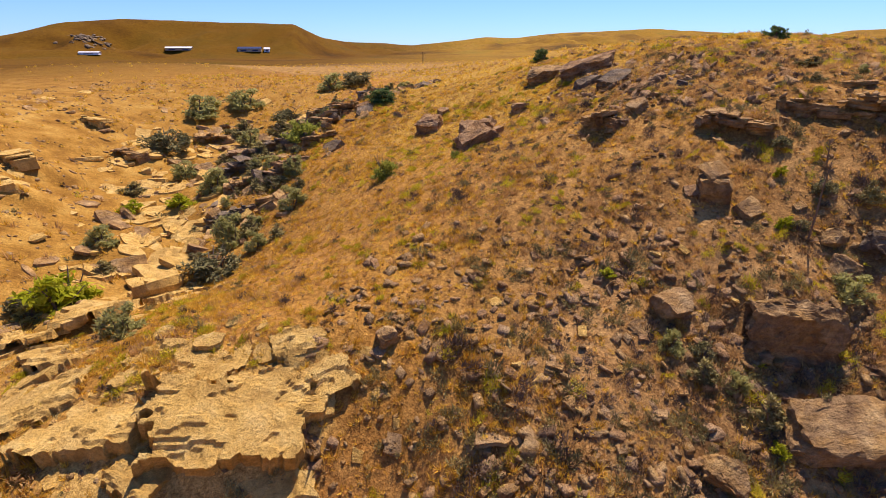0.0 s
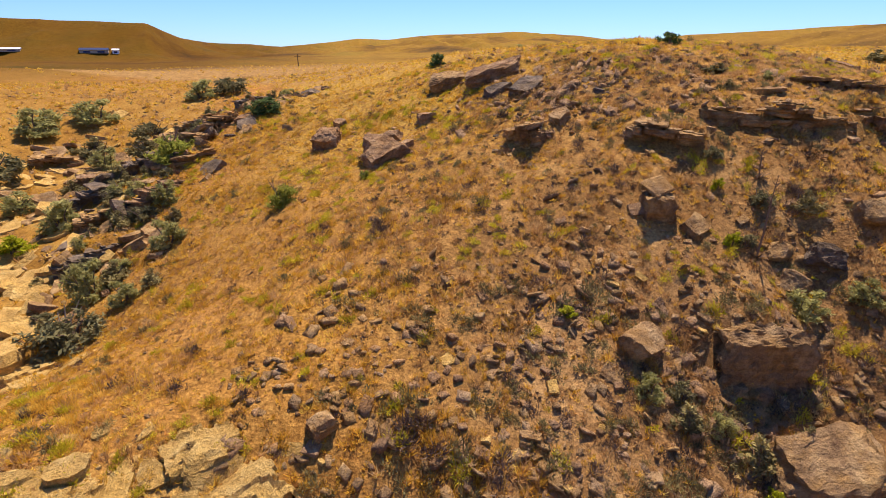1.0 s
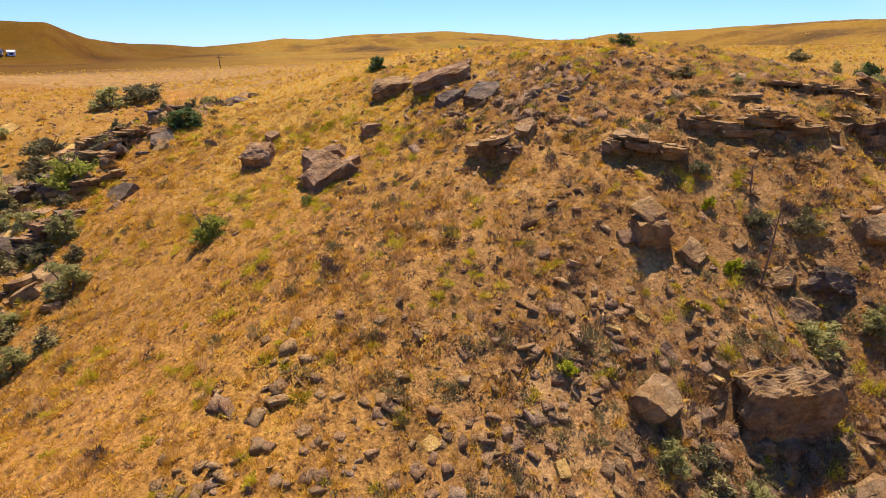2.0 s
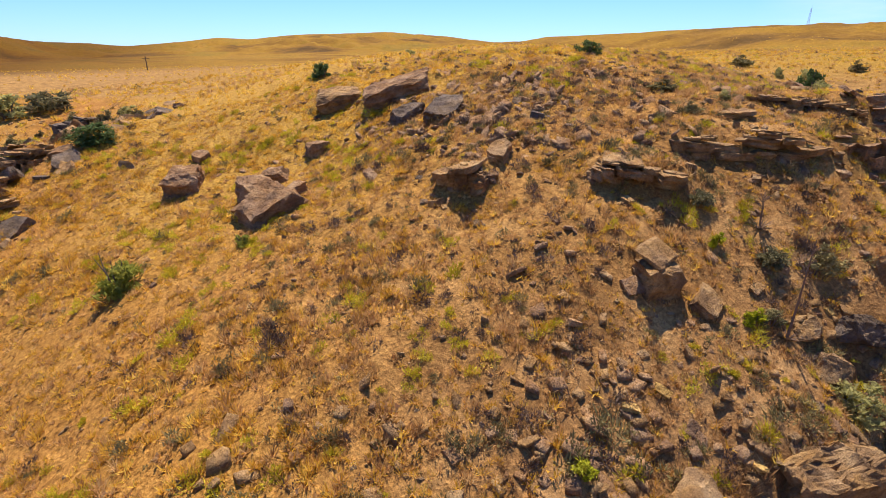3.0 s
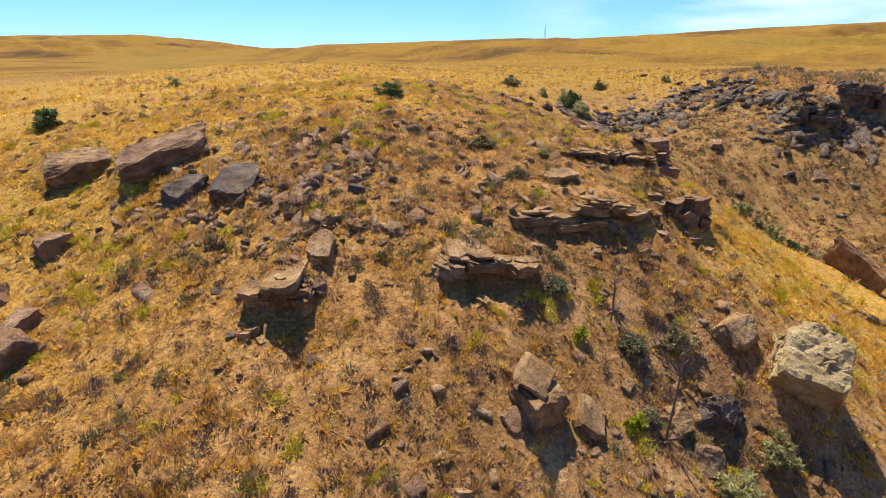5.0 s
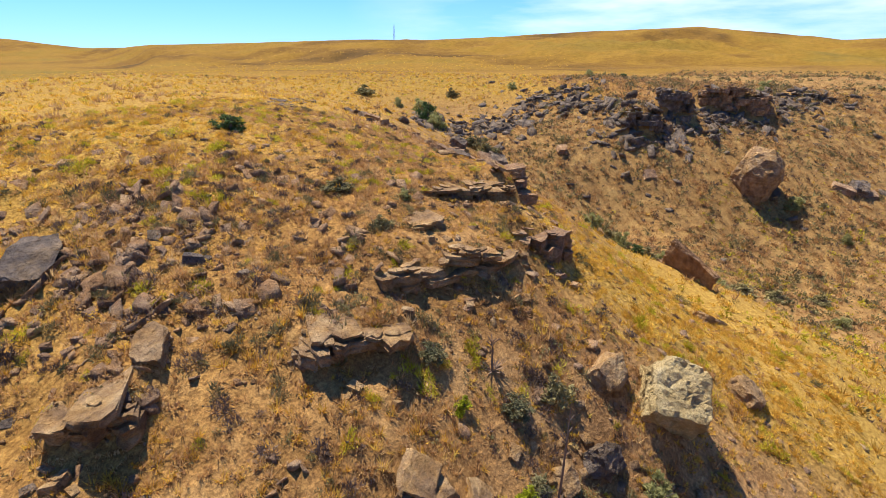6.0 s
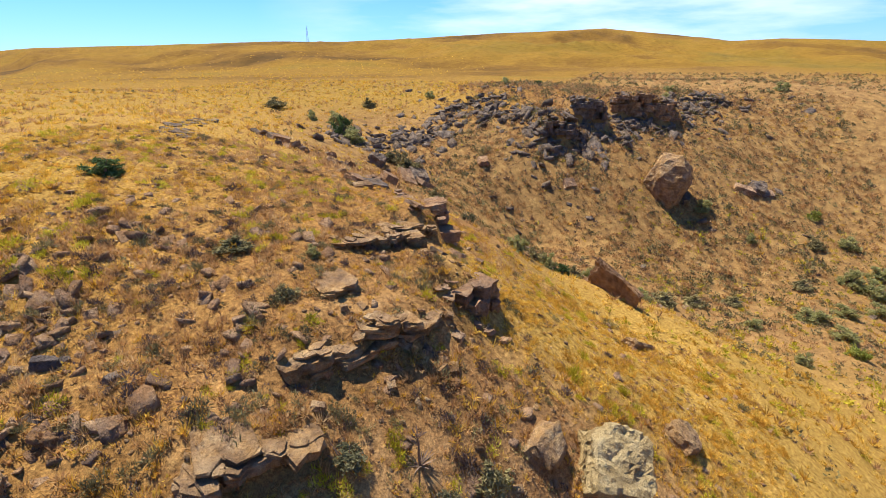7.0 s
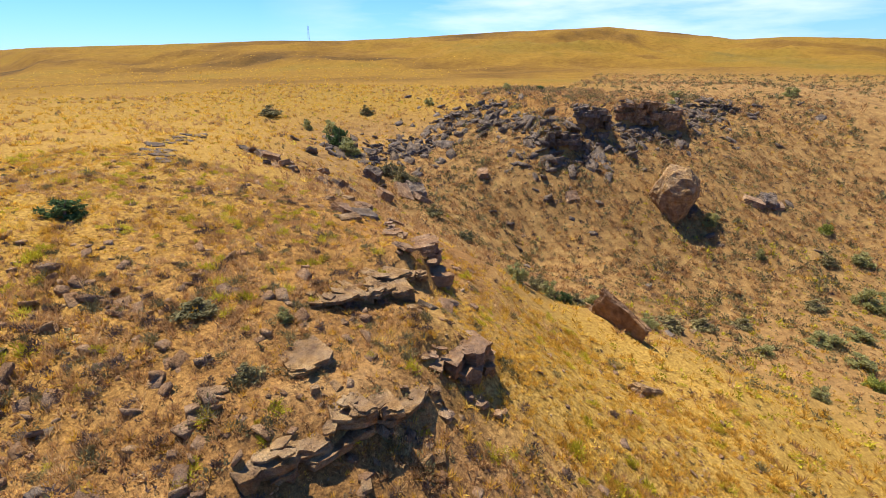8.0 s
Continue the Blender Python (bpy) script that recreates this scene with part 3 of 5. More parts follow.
def slab_mesh(seed, l, w, t, n=14):
    """A flat broken slab with an angular, splintered rim, l x w x t, its top at z = 0."""
    rng = np.random.default_rng(seed)
    bm = bmesh.new()
    k = int(rng.integers(4, 7))
    ca = np.sort((np.arange(k) + rng.uniform(-0.3, 0.3, k)) * 2 * np.pi / k + rng.uniform(0, 6.28))
    cr = rng.uniform(0.72, 1.15, k)
    cx, cy = np.append(cr * np.cos(ca), cr[0] * math.cos(ca[0])), np.append(cr * np.sin(ca), cr[0] * math.sin(ca[0]))
    at = np.arange(n) * k / n
    ox, oy = np.interp(at, np.arange(k + 1), cx), np.interp(at, np.arange(k + 1), cy)
    chip = 1 + rng.uniform(-0.09, 0.05, n)
    ox, oy = ox * chip / np.abs(ox).max(), oy * chip / np.abs(oy).max()
    rings = []
    for z, s in [(-t, 0.88), (-rng.uniform(0.4, 0.65) * t, 0.99), (0.0, 0.97), (0.03 * t, 0.5)]:
        rings.append([bm.verts.new((0.5 * l * ox[i] * s * (1 + rng.uniform(-0.03, 0.03)), 0.5 * w * oy[i] * s * (1 + rng.uniform(-0.03, 0.03)), z + t * rng.uniform(-0.06, 0.06) * (z < 0))) for i in range(n)])
    for lo, hi in zip(rings, rings[1:]):
        for i in range(n):
            bm.faces.new((lo[i], lo[(i + 1) % n], hi[(i + 1) % n], hi[i]))
    bm.faces.new(rings[0][::-1])
    bm.faces.new(rings[-1])
    return bm


def bed_mesh(rng, l, w, t):
    """One block of a bed: a splintered front along -y, torn ends and a rough top; its front edge on y = 0, top at z = 0."""
    bm = bmesh.new()
    n = max(3, int(l / 0.22))
    us = np.linspace(-0.5, 0.5, n + 1) * l
    jag, bite = rng.uniform(-0.08, 0.10, n + 1) * min(1.6, max(0.7, t * 4)), rng.random(n + 1) < 0.18
    jag = jag + 0.2 * bite * min(1.5, l) + 0.2 * l * rng.uniform(-0.6, 0.6) * np.linspace(-1, 1, n + 1)
    jag[0] += rng.uniform(0.0, 0.25) * min(w, l)
    jag[-1] += rng.uniform(0.0, 0.25) * min(w, l)
    slant, tail = rng.uniform(-0.15, 0.35) * t, rng.uniform(0, 1)
    rows = []
    for h in (1.0, 0.78, 0.55, 0.3, 0.1, 0.0):
        out = slant * h + (rng.uniform(-0.06, 0.06) * min(1.0, 3 * t) if 0 < h < 1 else 0.0)
        rows.append([bm.verts.new((us[i] + rng.uniform(-0.04, 0.04), jag[i] + out + rng.uniform(-0.045, 0.045) * min(1.0, 4 * t), -h * t + rng.uniform(-0.07, 0.07) * t * (h < 1))) for i in range(n + 1)])
    for q in (0.3, 1.0):
        rows.append([bm.verts.new((us[i] * (1 - 0.1 * q), jag[i] * (1 - q) + w * q, rng.uniform(-0.05, 0.05) - 0.1 * q * w * tail)) for i in range(n + 1)])
    rows.append([bm.verts.new((us[i] * 0.9, w, -t)) for i in range(n + 1)])
    for a, b in zip(rows, rows[1:]):
        for i in range(n):
            bm.faces.new((a[i], a[i + 1], b[i + 1], b[i]))
    for i, flip in ((0, True), (n, False)):
        ring = [r[i] for r in rows]
        bm.faces.new(ring[::-1] if not flip else ring)
    for i in range(n):
        bm.faces.new((rows[0][i + 1], rows[0][i], rows[-1][i], rows[-1][i + 1]))
    bmesh.ops.recalc_face_normals(bm, faces=bm.faces)
    return bm


def boulder(name, x, y, l, w, h, turn, mat, seed, label, sink=0.42, tilt=(0, 0), cuts=4, lift=0.0, group="", bedded=0.85, **kw):
    ob = part(name, stone_mesh(seed, l, w, h, max(cuts, 8), **kw), mat)
    # bedded in the slope: its top runs with the hill and its front overhangs
    gx, gy = [max(-0.6, min(0.6, float(q))) for q in ((rise(x + 1, y) - rise(x - 1, y)) / 2, (rise(x, y + 1) - rise(x, y - 1)) / 2)]
    up = Vector((-bedded * gx, -bedded * gy, 1)).normalized()
    lie = Vector((0, 0, 1)).rotation_difference(up).to_matrix().to_4x4()
    ob.matrix_world = Matrix.Translation(Vector((x, y, float(ground_height(x, y)) + lift)) - sink * h * up) @ lie @ pose(0, 0, 0, tilt[0], tilt[1], turn)
    return tagged(ob, label, "rock", group)


def ledge(row, mat, seed, label, layers=6, name="rock_ledge", dip=0.0, depth=None, block=1.0):
    """An outcrop of bedded stone that breaks out of the slope: a jointed, stepped face with a hollow under it, and thin broken plates on top; its front looks to -y before the turn."""
    x, y, length, height, turn, over = LEDGES[row]
    rng = np.random.default_rng(seed)
    base = tagged(new(name), label, "rock ledge")
    turn = downhill(x, y) if turn is None else turn
    a = radians(turn)
    place = lambda u, v: (x + u * math.cos(a) - v * math.sin(a), y + u * math.sin(a) + v * math.cos(a))
    foot = float(ground_height(*place(0, -0.6)))
    depth = depth or 1.1 + 0.3 * height
    us = np.linspace(-0.5 * length, 0.5 * length, 25)
    fore = np.asarray(ground_height(*place(us, 0.0))) - foot
    base.matrix_world = pose(x, y, foot, 0, 0, turn)
    follow = 0.9 if length > 6 else 0.55
    bottom = lambda u: follow * float(np.interp(u, us, fore) - np.interp(0.0, us, fore))
    swing = Vector(rng.uniform(-40, 40, 3))
    big = max(0.8, 0.55 * height)
    # thick beds below, thin plates on top
    share = np.array([rng.uniform(0.6, 1.4) * (1.5 - 0.9 * k / max(1, layers - 1)) for k in range(layers)])
    tops = np.cumsum(share / share.sum()) * height
    lean = math.tan(radians(dip))

    def front(u, q):
        hollow = 1.1 * over * height * float(smooth(0.75, 0.3, q)) * (0.7 + 0.6 * noise.noise(Vector((u * 0.9, 3, 0)) + swing))
        return hollow + 0.3 * (1 - q) * noise.noise(Vector((u * 0.6, q, 3)) + swing) + 0.5 * min(1.2, height) * abs(2 * u / length) ** 3 + 0.3 * height * noise.noise(Vector((u * 0.7, 0.5 * q, 7)) + swing)

    def crest(u):
        return height * (0.34 * noise.noise(Vector((u * 0.75, 5, 0)) + swing) - 0.45 * abs(2 * u / length) ** 2.5)

    core = stone_mesh(int(rng.integers(1e6)), 0.86 * length, depth, 0.62 * height + 0.5, 4, 0.7)
    for v in core.verts:
        v.co = Vector((v.co.x, v.co.y + 0.5 * depth + 0.22 + 0.8 * over * height, v.co.z - 0.5 + bottom(v.co.x) + lean * v.co.x))
    part("core", core, mat, base)
    lowest = 0.0
    for k in range(layers):
        q = k / max(1, layers - 1)
        thick, step, at = tops[k] - lowest, rng.uniform(-0.12, 0.14) * big, -0.5 * length * (1 - 0.25 * q * rng.random())
        end = 0.5 * length * (1 - 0.25 * q * rng.random())
        while at < end - 0.15:
            wide = min(end - at, (rng.uniform(0.3, 0.6) if rng.random() < 0.35 else rng.uniform(0.7, 1.8)) * big * block)
            u = at + 0.5 * wide
            at += wide + rng.uniform(0.0, 0.05)
            gone = 0.24 * float(smooth(0.5, 1.0, q)) + 0.5 * max(0.0, abs(2 * u / length) - 0.75) * q * 2
            if k > 1 and rng.random() < gone:
                continue
            v = front(u, q) + step + rng.uniform(-0.18, 0.2) * big
            s = part("bed_block", bed_mesh(rng, wide * rng.uniform(0.93, 1.04), max(0.4, depth - v + 0.15), thick * rng.uniform(0.92, 1.05) + (0.5 if k == 0 else 0.03)), mat, base)
            s.matrix_local = pose(u, v, bottom(u) + tops[k] + q * crest(u) + lean * u + rng.uniform(-0.03, 0.04), rng.uniform(-4, 6), rng.uniform(-4, 4) - dip, rng.uniform(-16, 16))
        lowest = tops[k]
    # loose plates lying on the top
    for k in range(int(2 + 1.6 * length)):
        u = rng.uniform(-0.45, 0.45) * length
        pl = rng.uniform(0.2, 0.75) * min(1.0, 0.4 * length) * max(0.9, 0.4 * height)
        pd, th = pl * rng.uniform(0.5, 0.9), rng.uniform(0.04, 0.09) * max(0.9, 0.4 * height)
        v = front(u, 1.0) + pd * rng.uniform(0.3, 0.6) + abs(rng.normal(0, 0.3)) * depth * 0.5
        top = bottom(u) + height + crest(u) + lean * u
        s = part("slab", slab_mesh(int(rng.integers(1e6)), pl, pd, th), mat, base)
        s.matrix_local = pose(u, v, top + th * rng.uniform(0.3, 1.0), rng.uniform(-7, 9), rng.uniform(-9, 9), rng.uniform(-50, 50))
    for k in range(int(1 + 1.0 * length)):
        sz = rng.uniform(0.15, 0.45) * max(1.0, 0.5 * height)
        u, v = rng.uniform(-0.5, 0.5) * length, -rng.uniform(0.2, 1.1) * max(1.0, 0.6 * height)
        wx, wy = place(u, v)
        ob = part("fallen_block", stone_mesh(int(rng.integers(1e6)), sz, sz * 0.75, sz * rng.uniform(0.25, 0.55), 2, 0.2), mat)
        ob.matrix_world = pose(wx, wy, float(ground_height(wx, wy)) - 0.14 * sz, rng.uniform(-20, 20), rng.uniform(-20, 20), rng.uniform(0, 360))
        tagged(ob, "broken sandstone block fallen from a ledge", "rock", "fallen blocks")
    return base


# ---- plants ----
GOLD_GRASS = leaf_material("golden_dry_grass", (0.48, 0.25, 0.03), (0.73, 0.43, 0.055), (0.92, 0.66, 0.13), 0.5)
RUST_GRASS = leaf_material("rusty_dry_grass", (0.33, 0.18, 0.07), (0.56, 0.32, 0.115), (0.78, 0.53, 0.22), 0.45)
SAGE = leaf_material("grey_sagebrush", (0.13, 0.11, 0.045), (0.25, 0.205, 0.08), (0.45, 0.36, 0.13), 0.2)
DEAD = leaf_material("dead_brush", (0.09, 0.06, 0.043), (0.165, 0.11, 0.075), (0.32, 0.215, 0.13), 0.12)
BRUSH = leaf_material("grey_green_brush", (0.10, 0.095, 0.045), (0.19, 0.17, 0.075), (0.33, 0.28, 0.12), 0.25)
YELLOW = leaf_material("yellow_flowering_brush", (0.34, 0.29, 0.02), (0.60, 0.49, 0.03), (0.80, 0.68, 0.08), 0.3)
GREEN = leaf_material("green_shrub_leaves", (0.25, 0.24, 0.085), (0.40, 0.375, 0.13), (0.54, 0.49, 0.19), 0.55)
BROOM = leaf_material("feathery_broom_leaves", (0.20, 0.22, 0.035), (0.34, 0.35, 0.06), (0.48, 0.47, 0.10), 0.5)
BRIGHT = leaf_material("yellow_green_leaves", (0.22, 0.25, 0.012), (0.38, 0.39, 0.02), (0.52, 0.50, 0.05), 0.45)
JUNIPER = leaf_material("dark_juniper_leaves", (0.055, 0.09, 0.03), (0.10, 0.15, 0.045), (0.16, 0.21, 0.07), 0.3)
BARK = plain_material("grey_bark", (0.16, 0.12, 0.09), 0.9)
STALK = plain_material("dry_stalk", (0.20, 0.13, 0.08), 0.9)


def tuft_kind(rng, blades=44, spread=0.75, width=0.036):
    """Fine blades that fan out of a small base, about 1 high."""
    v, t = [], []
    for _ in range(blades):
        a, out, h = rng.uniform(0, 6.28), spread * rng.random() ** 0.7, rng.uniform(0.5, 1.0)
        c, s = math.cos(a), math.sin(a)
        r0, w, e = rng.uniform(0.0, 0.35), width * rng.uniform(0.7, 1.5), rng.uniform(0, 6.28)
        dx, dy = w * math.cos(e), w * math.sin(e)
        i = len(v)
        v += [(r0 * c - dx, r0 * s - dy, 0), (r0 * c + dx, r0 * s + dy, 0), ((r0 + out) * c, (r0 + out) * s, h * (1 - 0.45 * out))]
        t.append((i, i + 1, i + 2))
    return np.array(v), np.array(t)


def clump_kind(rng, sprays=44, width=0.048):
    """A low uneven mound of fine twigs and leaves, about 1 high and 1.6 wide."""
    v, t = [], []
    lobes = rng.normal(0, 0.34, (5, 2))
    tall = rng.uniform(0.55, 1.0, 5)
    for _ in range(sprays):
        k = int(rng.integers(5))
        d = rng.normal(0, 1, 3)
        d[2] = abs(d[2]) + 0.1
        d /= np.linalg.norm(d)
        root = d * np.array([0.42, 0.42, 0.62 * tall[k]]) * rng.uniform(0.45, 1.0) + np.array([*lobes[k], 0.0])
        tip = root + (d + rng.normal(0, 0.45, 3) + np.array([0, 0, 0.35])) * rng.uniform(0.09, 0.24)
        side = np.cross(tip - root, rng.normal(0, 1, 3))
        side = side / np.linalg.norm(side) * width * rng.uniform(0.7, 1.5)
        i = len(v)
        v += [root - side, root + side, tip]
        t.append((i, i + 1, i + 2))
    return np.array(v), np.array(t)


def pebble_kind(rng):
    bm = bmesh.new()
    bmesh.ops.create_icosphere(bm, subdivisions=1, radius=1)
    v = np.array([q.co[:] for q in bm.verts])
    t = np.array([[q.index for q in f.verts] for f in bm.faces])
    bm.free()
    for _ in range(5):
        n = rng.normal(0, 1, 3)
        n /= np.linalg.norm(n)
        k = np.maximum(v @ n - rng.uniform(0.4, 0.7), 0)
        v = v - k[:, None] * n
    return v * np.array([1, 0.8, 0.6]), t


def tube(bm, pts, radii, sides=5):
    rings = []
    for k, (p, r) in enumerate(zip(pts, radii)):
        d = (Vector(pts[min(k + 1, len(pts) - 1)]) - Vector(pts[max(k - 1, 0)])).normalized()
        m = d.to_track_quat("Z", "Y").to_matrix()
        rings.append([bm.verts.new(Vector(p) + m @ Vector((r * math.cos(6.2832 * i / sides), r * math.sin(6.2832 * i / sides), 0))) for i in range(sides)])
    for a, b in zip(rings, rings[1:]):
        for i in range(sides):
            bm.faces.new((a[i], a[(i + 1) % sides], b[(i + 1) % sides], b[i]))
    bm.faces.new(rings[-1])


def shrub_kind(name, seed, leaf_mat, label, leaves=1300, leaf=0.05, gap=0.35, upright=0.0):
    """A many-stemmed shrub about 1 wide and 0.8 high: bare stems under a ragged crown of leaf sprays."""
    rng = np.random.default_rng(seed)
    ob = tagged(new(name), label, "shrub")
    for _ in range(int(rng.integers(5, 8))):
        bm = bmesh.new()
        a, out = rng.uniform(0, 6.28), rng.uniform(0.1, 0.36)
        tip = Vector((out * math.cos(a), out * math.sin(a), rng.uniform(0.35, 0.6)))
        mid = tip * 0.5 + Vector((rng.uniform(-0.05, 0.05), rng.uniform(-0.05, 0.05), 0.03))
        tube(bm, [(0.05 * math.cos(a), 0.05 * math.sin(a), -0.08), tuple(mid), tuple(tip)], [0.018, 0.011, 0.004])
        part("stem", bm, BARK, ob)
    heads = []
    while len(heads) < 34:
        d = Vector(rng.normal(0, 1, 3)).normalized()
        if d.z > -0.1:
            lump = 0.75 + 0.45 * noise.noise(d * 1.8 + Vector((seed, 0, 0)))
            heads.append(Vector((d.x * 0.42, d.y * 0.42, 0.06 + abs(d.z) * 0.62)) * lump * rng.uniform(0.55, 1.0))
    heads = [h for h in heads if rng.random() > gap * 0.5]
    bm = bmesh.new()
    for k in range(leaves):
        h = heads[int(rng.integers(len(heads)))]
        d = Vector(rng.normal(0, 1, 3)).normalized()
        p = h + Vector((d.x, d.y, d.z * 0.8)) * rng.uniform(0.02, 0.12)
        p.z = max(p.z, 0.02)
        a = (Vector(rng.normal(0, 1, 3)) + Vector((d.x, d.y, 0.6)) * upright).normalized() * leaf * rng.uniform(0.7, 1.5)
        b = Vector(rng.normal(0, 1, 3)).normalized() * leaf * 0.4
        vs = [bm.verts.new(p + q) for q in (-a, b, a, -b)]
        bm.faces.new(vs)
    part("crown", bm, leaf_mat, ob)
    ob.location = (0, 0, -500)
    return ob


SHRUBS = {}


def shrub(kind, x, y, wide, high, turn=0.0, label="", sink=0.04):
    """Sets a copy of a shrub on the ground; the first of its kind is used itself."""
    z = float(ground_height(x, y)) - sink * high
    m = pose(x, y, z, 0, 0, turn) @ Matrix.Diagonal((wide, wide, high / 0.8, 1))
    src, used = SHRUBS[kind]
    if used:
        ob = copy_thing(src, m @ Matrix.Diagonal((1 / src.scale[0], 1 / src.scale[1], 1 / src.scale[2], 1)))
    else:
        ob, SHRUBS[kind] = src, (src, True)
        ob.matrix_basis = m
    return tagged(ob, label) if label else ob


# ---- outcrops of the hill ----
def build_outcrops():
    # cap-rock ledge below the crest, a wide slab over a dark hollow
    boulder("rock_shelf", 8.9, 34.3, 3.5, 2.1, 1.0, -20, RED_STONE, 11, "wide brown sandstone shelf overhanging a shadowed hollow", sink=0.32, tilt=(-3, 3), boxy=0.85, strata=0.03)
    boulder("boulder", 6.9, 37.4, 2.5, 1.9, 1.25, -14, SANDSTONE, 12, "tilted brown sandstone block beside the overhanging shelf", sink=0.36, tilt=(4, 8), boxy=0.7)
    boulder("boulder", 8.2, 31.6, 1.6, 1.2, 0.9, 20, GREY_STONE, 13, "grey broken sandstone block lying on the slope", tilt=(12, 5))
    boulder("boulder", 9.4, 30.2, 1.9, 1.3, 0.8, 35, GREY_STONE, 14, "flat grey sandstone block sunk in the grass", tilt=(10, -4))
    boulder("boulder", 4.7, 33.9, 1.2, 0.9, 0.85, 15, RED_STONE, 15, "leaning two-toned brown sandstone block in dry grass", tilt=(0, 18))
    # cluster of reddish blocks
    boulder("boulder", 2.8, 32.9, 1.1, 1.0, 0.9, -20, RED_STONE, 16, "reddish sandstone block at the head of a cluster", tilt=(8, -12))
    boulder("boulder", 1.6, 31.4, 1.5, 1.6, 1.5, 10, RED_STONE, 17, "upright reddish sandstone block in a cluster", tilt=(10, 8))
    boulder("boulder", 1.9, 29.5, 2.5, 2.0, 1.6, 12, RED_STONE, 18, "large flat-topped reddish sandstone block, shaded front", tilt=(12, -9), cuts=6)
    boulder("boulder", 3.0, 30.6, 1.1, 0.8, 0.6, 25, RED_STONE, 19, "small reddish sandstone block beside a larger one", tilt=(5, -5))
    boulder("boulder", -0.9, 35.0, 1.8, 1.9, 1.5, -15, RED_STONE, 20, "reddish sandstone boulder standing in golden grass", tilt=(8, 6), cuts=6)
    boulder("boulder", 0.0, 37.5, 0.9, 0.8, 0.7, 30, RED_STONE, 23, "small reddish boulder above a larger one", tilt=(8, 6))
    # middle of the slope
    ledge(2, SANDSTONE, 21, "thin-bedded tan sandstone ledge with a dark front", 4, dip=6, block=2.0)
    boulder("boulder", 8.9, 25.0, 1.2, 0.7, 0.5, 40, SANDSTONE, 22, "tan sandstone fragment on the slope")
    ledge(3, SANDSTONE, 24, "stepped tan sandstone ledge broken into plates", 5, dip=-9)
    ledge(4, SANDSTONE, 25, "long layered sandstone ledge with a dark shadowed face", 5, block=1.7)
    ledge(5, RED_STONE, 26, "blocky brown sandstone ledge at the edge of the spur", 3, block=2.0)
    ledge(6, SANDSTONE, 27, "low flaggy sandstone shelf on the spur", 4)
    ledge(7, RED_STONE, 28, "overhanging red-brown sandstone shelf above the ravine", 4, block=1.5)
    boulder("rock_stump", 9.8, 18.6, 1.3, 1.2, 1.9, -15, SANDSTONE, 29, "tan sandstone stump with a flat plated top", sink=0.62, boxy=0.75, strata=0.1, bedded=0.5)
    boulder("sandstone_plate", 9.7, 18.7, 1.0, 0.9, 0.14, 20, SANDSTONE, 129, "thin tan sandstone plate lying on a rock stump", sink=0.0, tilt=(6, 2), lift=0.72, boxy=0.5)
    boulder("boulder", 10.6, 17.8, 1.1, 0.8, 0.4, 30, SANDSTONE, 30, "thin curved tan sandstone plate", tilt=(18, 10))
    boulder("boulder", 12.9, 16.5, 0.8, 0.6, 0.7, 0, SANDSTONE, 31, "small upright tan sandstone block", sink=0.45, tilt=(14, -18), boxy=0.2)
    boulder("boulder", 13.8, 16.1, 1.1, 0.8, 1.0, -25, GREY_STONE, 32, "grey sandstone block beside a dead stalk", sink=0.42, tilt=(24, 28), boxy=0.2)
    boulder("boulder", 12.8, 15.7, 1.1, 0.8, 0.6, -40, SANDSTONE, 33, "tan sandstone block half sunk in grass", sink=0.42, tilt=(20, 22), boxy=0.2)
    # great blocks low on the slope
    boulder("boulder", 10.45, 14.05, 3.1, 1.3, 2.8, -11, SANDSTONE, 34, "massive brown sandstone block with a dark broken face", sink=0.0, tilt=(3, 0), cuts=12, lift=-1.6, boxy=0.85, bedded=0.0)
    boulder("boulder", 10.7, 11.7, 3.3, 2.0, 1.0, -5, SANDSTONE, 35, "flat-topped tan sandstone slab in front of a larger block", sink=0.3, tilt=(0, -2), cuts=9, boxy=0.5)
    boulder("boulder", 7.0, 14.8, 1.3, 1.0, 0.9, 20, SANDSTONE, 36, "tan sandstone block among shrubs", tilt=(5, 10))
    boulder("boulder", 7.1, 10.8, 1.3, 1.0, 0.9, -15, SANDSTONE, 37, "squared brown sandstone block on scree", tilt=(15, 10))
    boulder("boulder", 17.3, 14.8, 1.9, 1.9, 2.6, 12, BLOCK_STONE, 38, "great pale sandstone block with a flat sunlit top", sink=0.4, tilt=(8, -34), cuts=10, boxy=0.85, rough=0.07, bedded=0.2)
    boulder("boulder", 16.0, 16.2, 1.3, 1.0, 0.8, -15, SANDSTONE, 39, "broken tan sandstone block above a pale one", tilt=(10, 0))
    boulder("boulder", 20.3, 12.3, 1.7, 1.2, 0.9, -30, SANDSTONE, 40, "tan sandstone slab on the steep golden slope", tilt=(10, 14))
    boulder("rock_fin", 35.6, 14.7, 3.9, 0.5, 2.5, 59, RED_STONE, 41, "dark leaning sandstone fin on the golden slope", sink=0.25, tilt=(-12, -22), cuts=6, boxy=0.6, bedded=0.0)
    boulder("rock_fin", 28.6, 13.2, 2.2, 0.7, 0.7, -40, SANDSTONE, 42, "low tan sandstone rib on the golden slope", tilt=(0, 14))
    ledge(17, RED_STONE, 50, "small red-brown shelf on the ravine's edge", 4)
    ledge(18, GREY_STONE, 51, "broken grey ledge beside the gully", 4)
    ledge(19, SANDSTONE, 52, "tan broken ledge in the rocky band", 4)
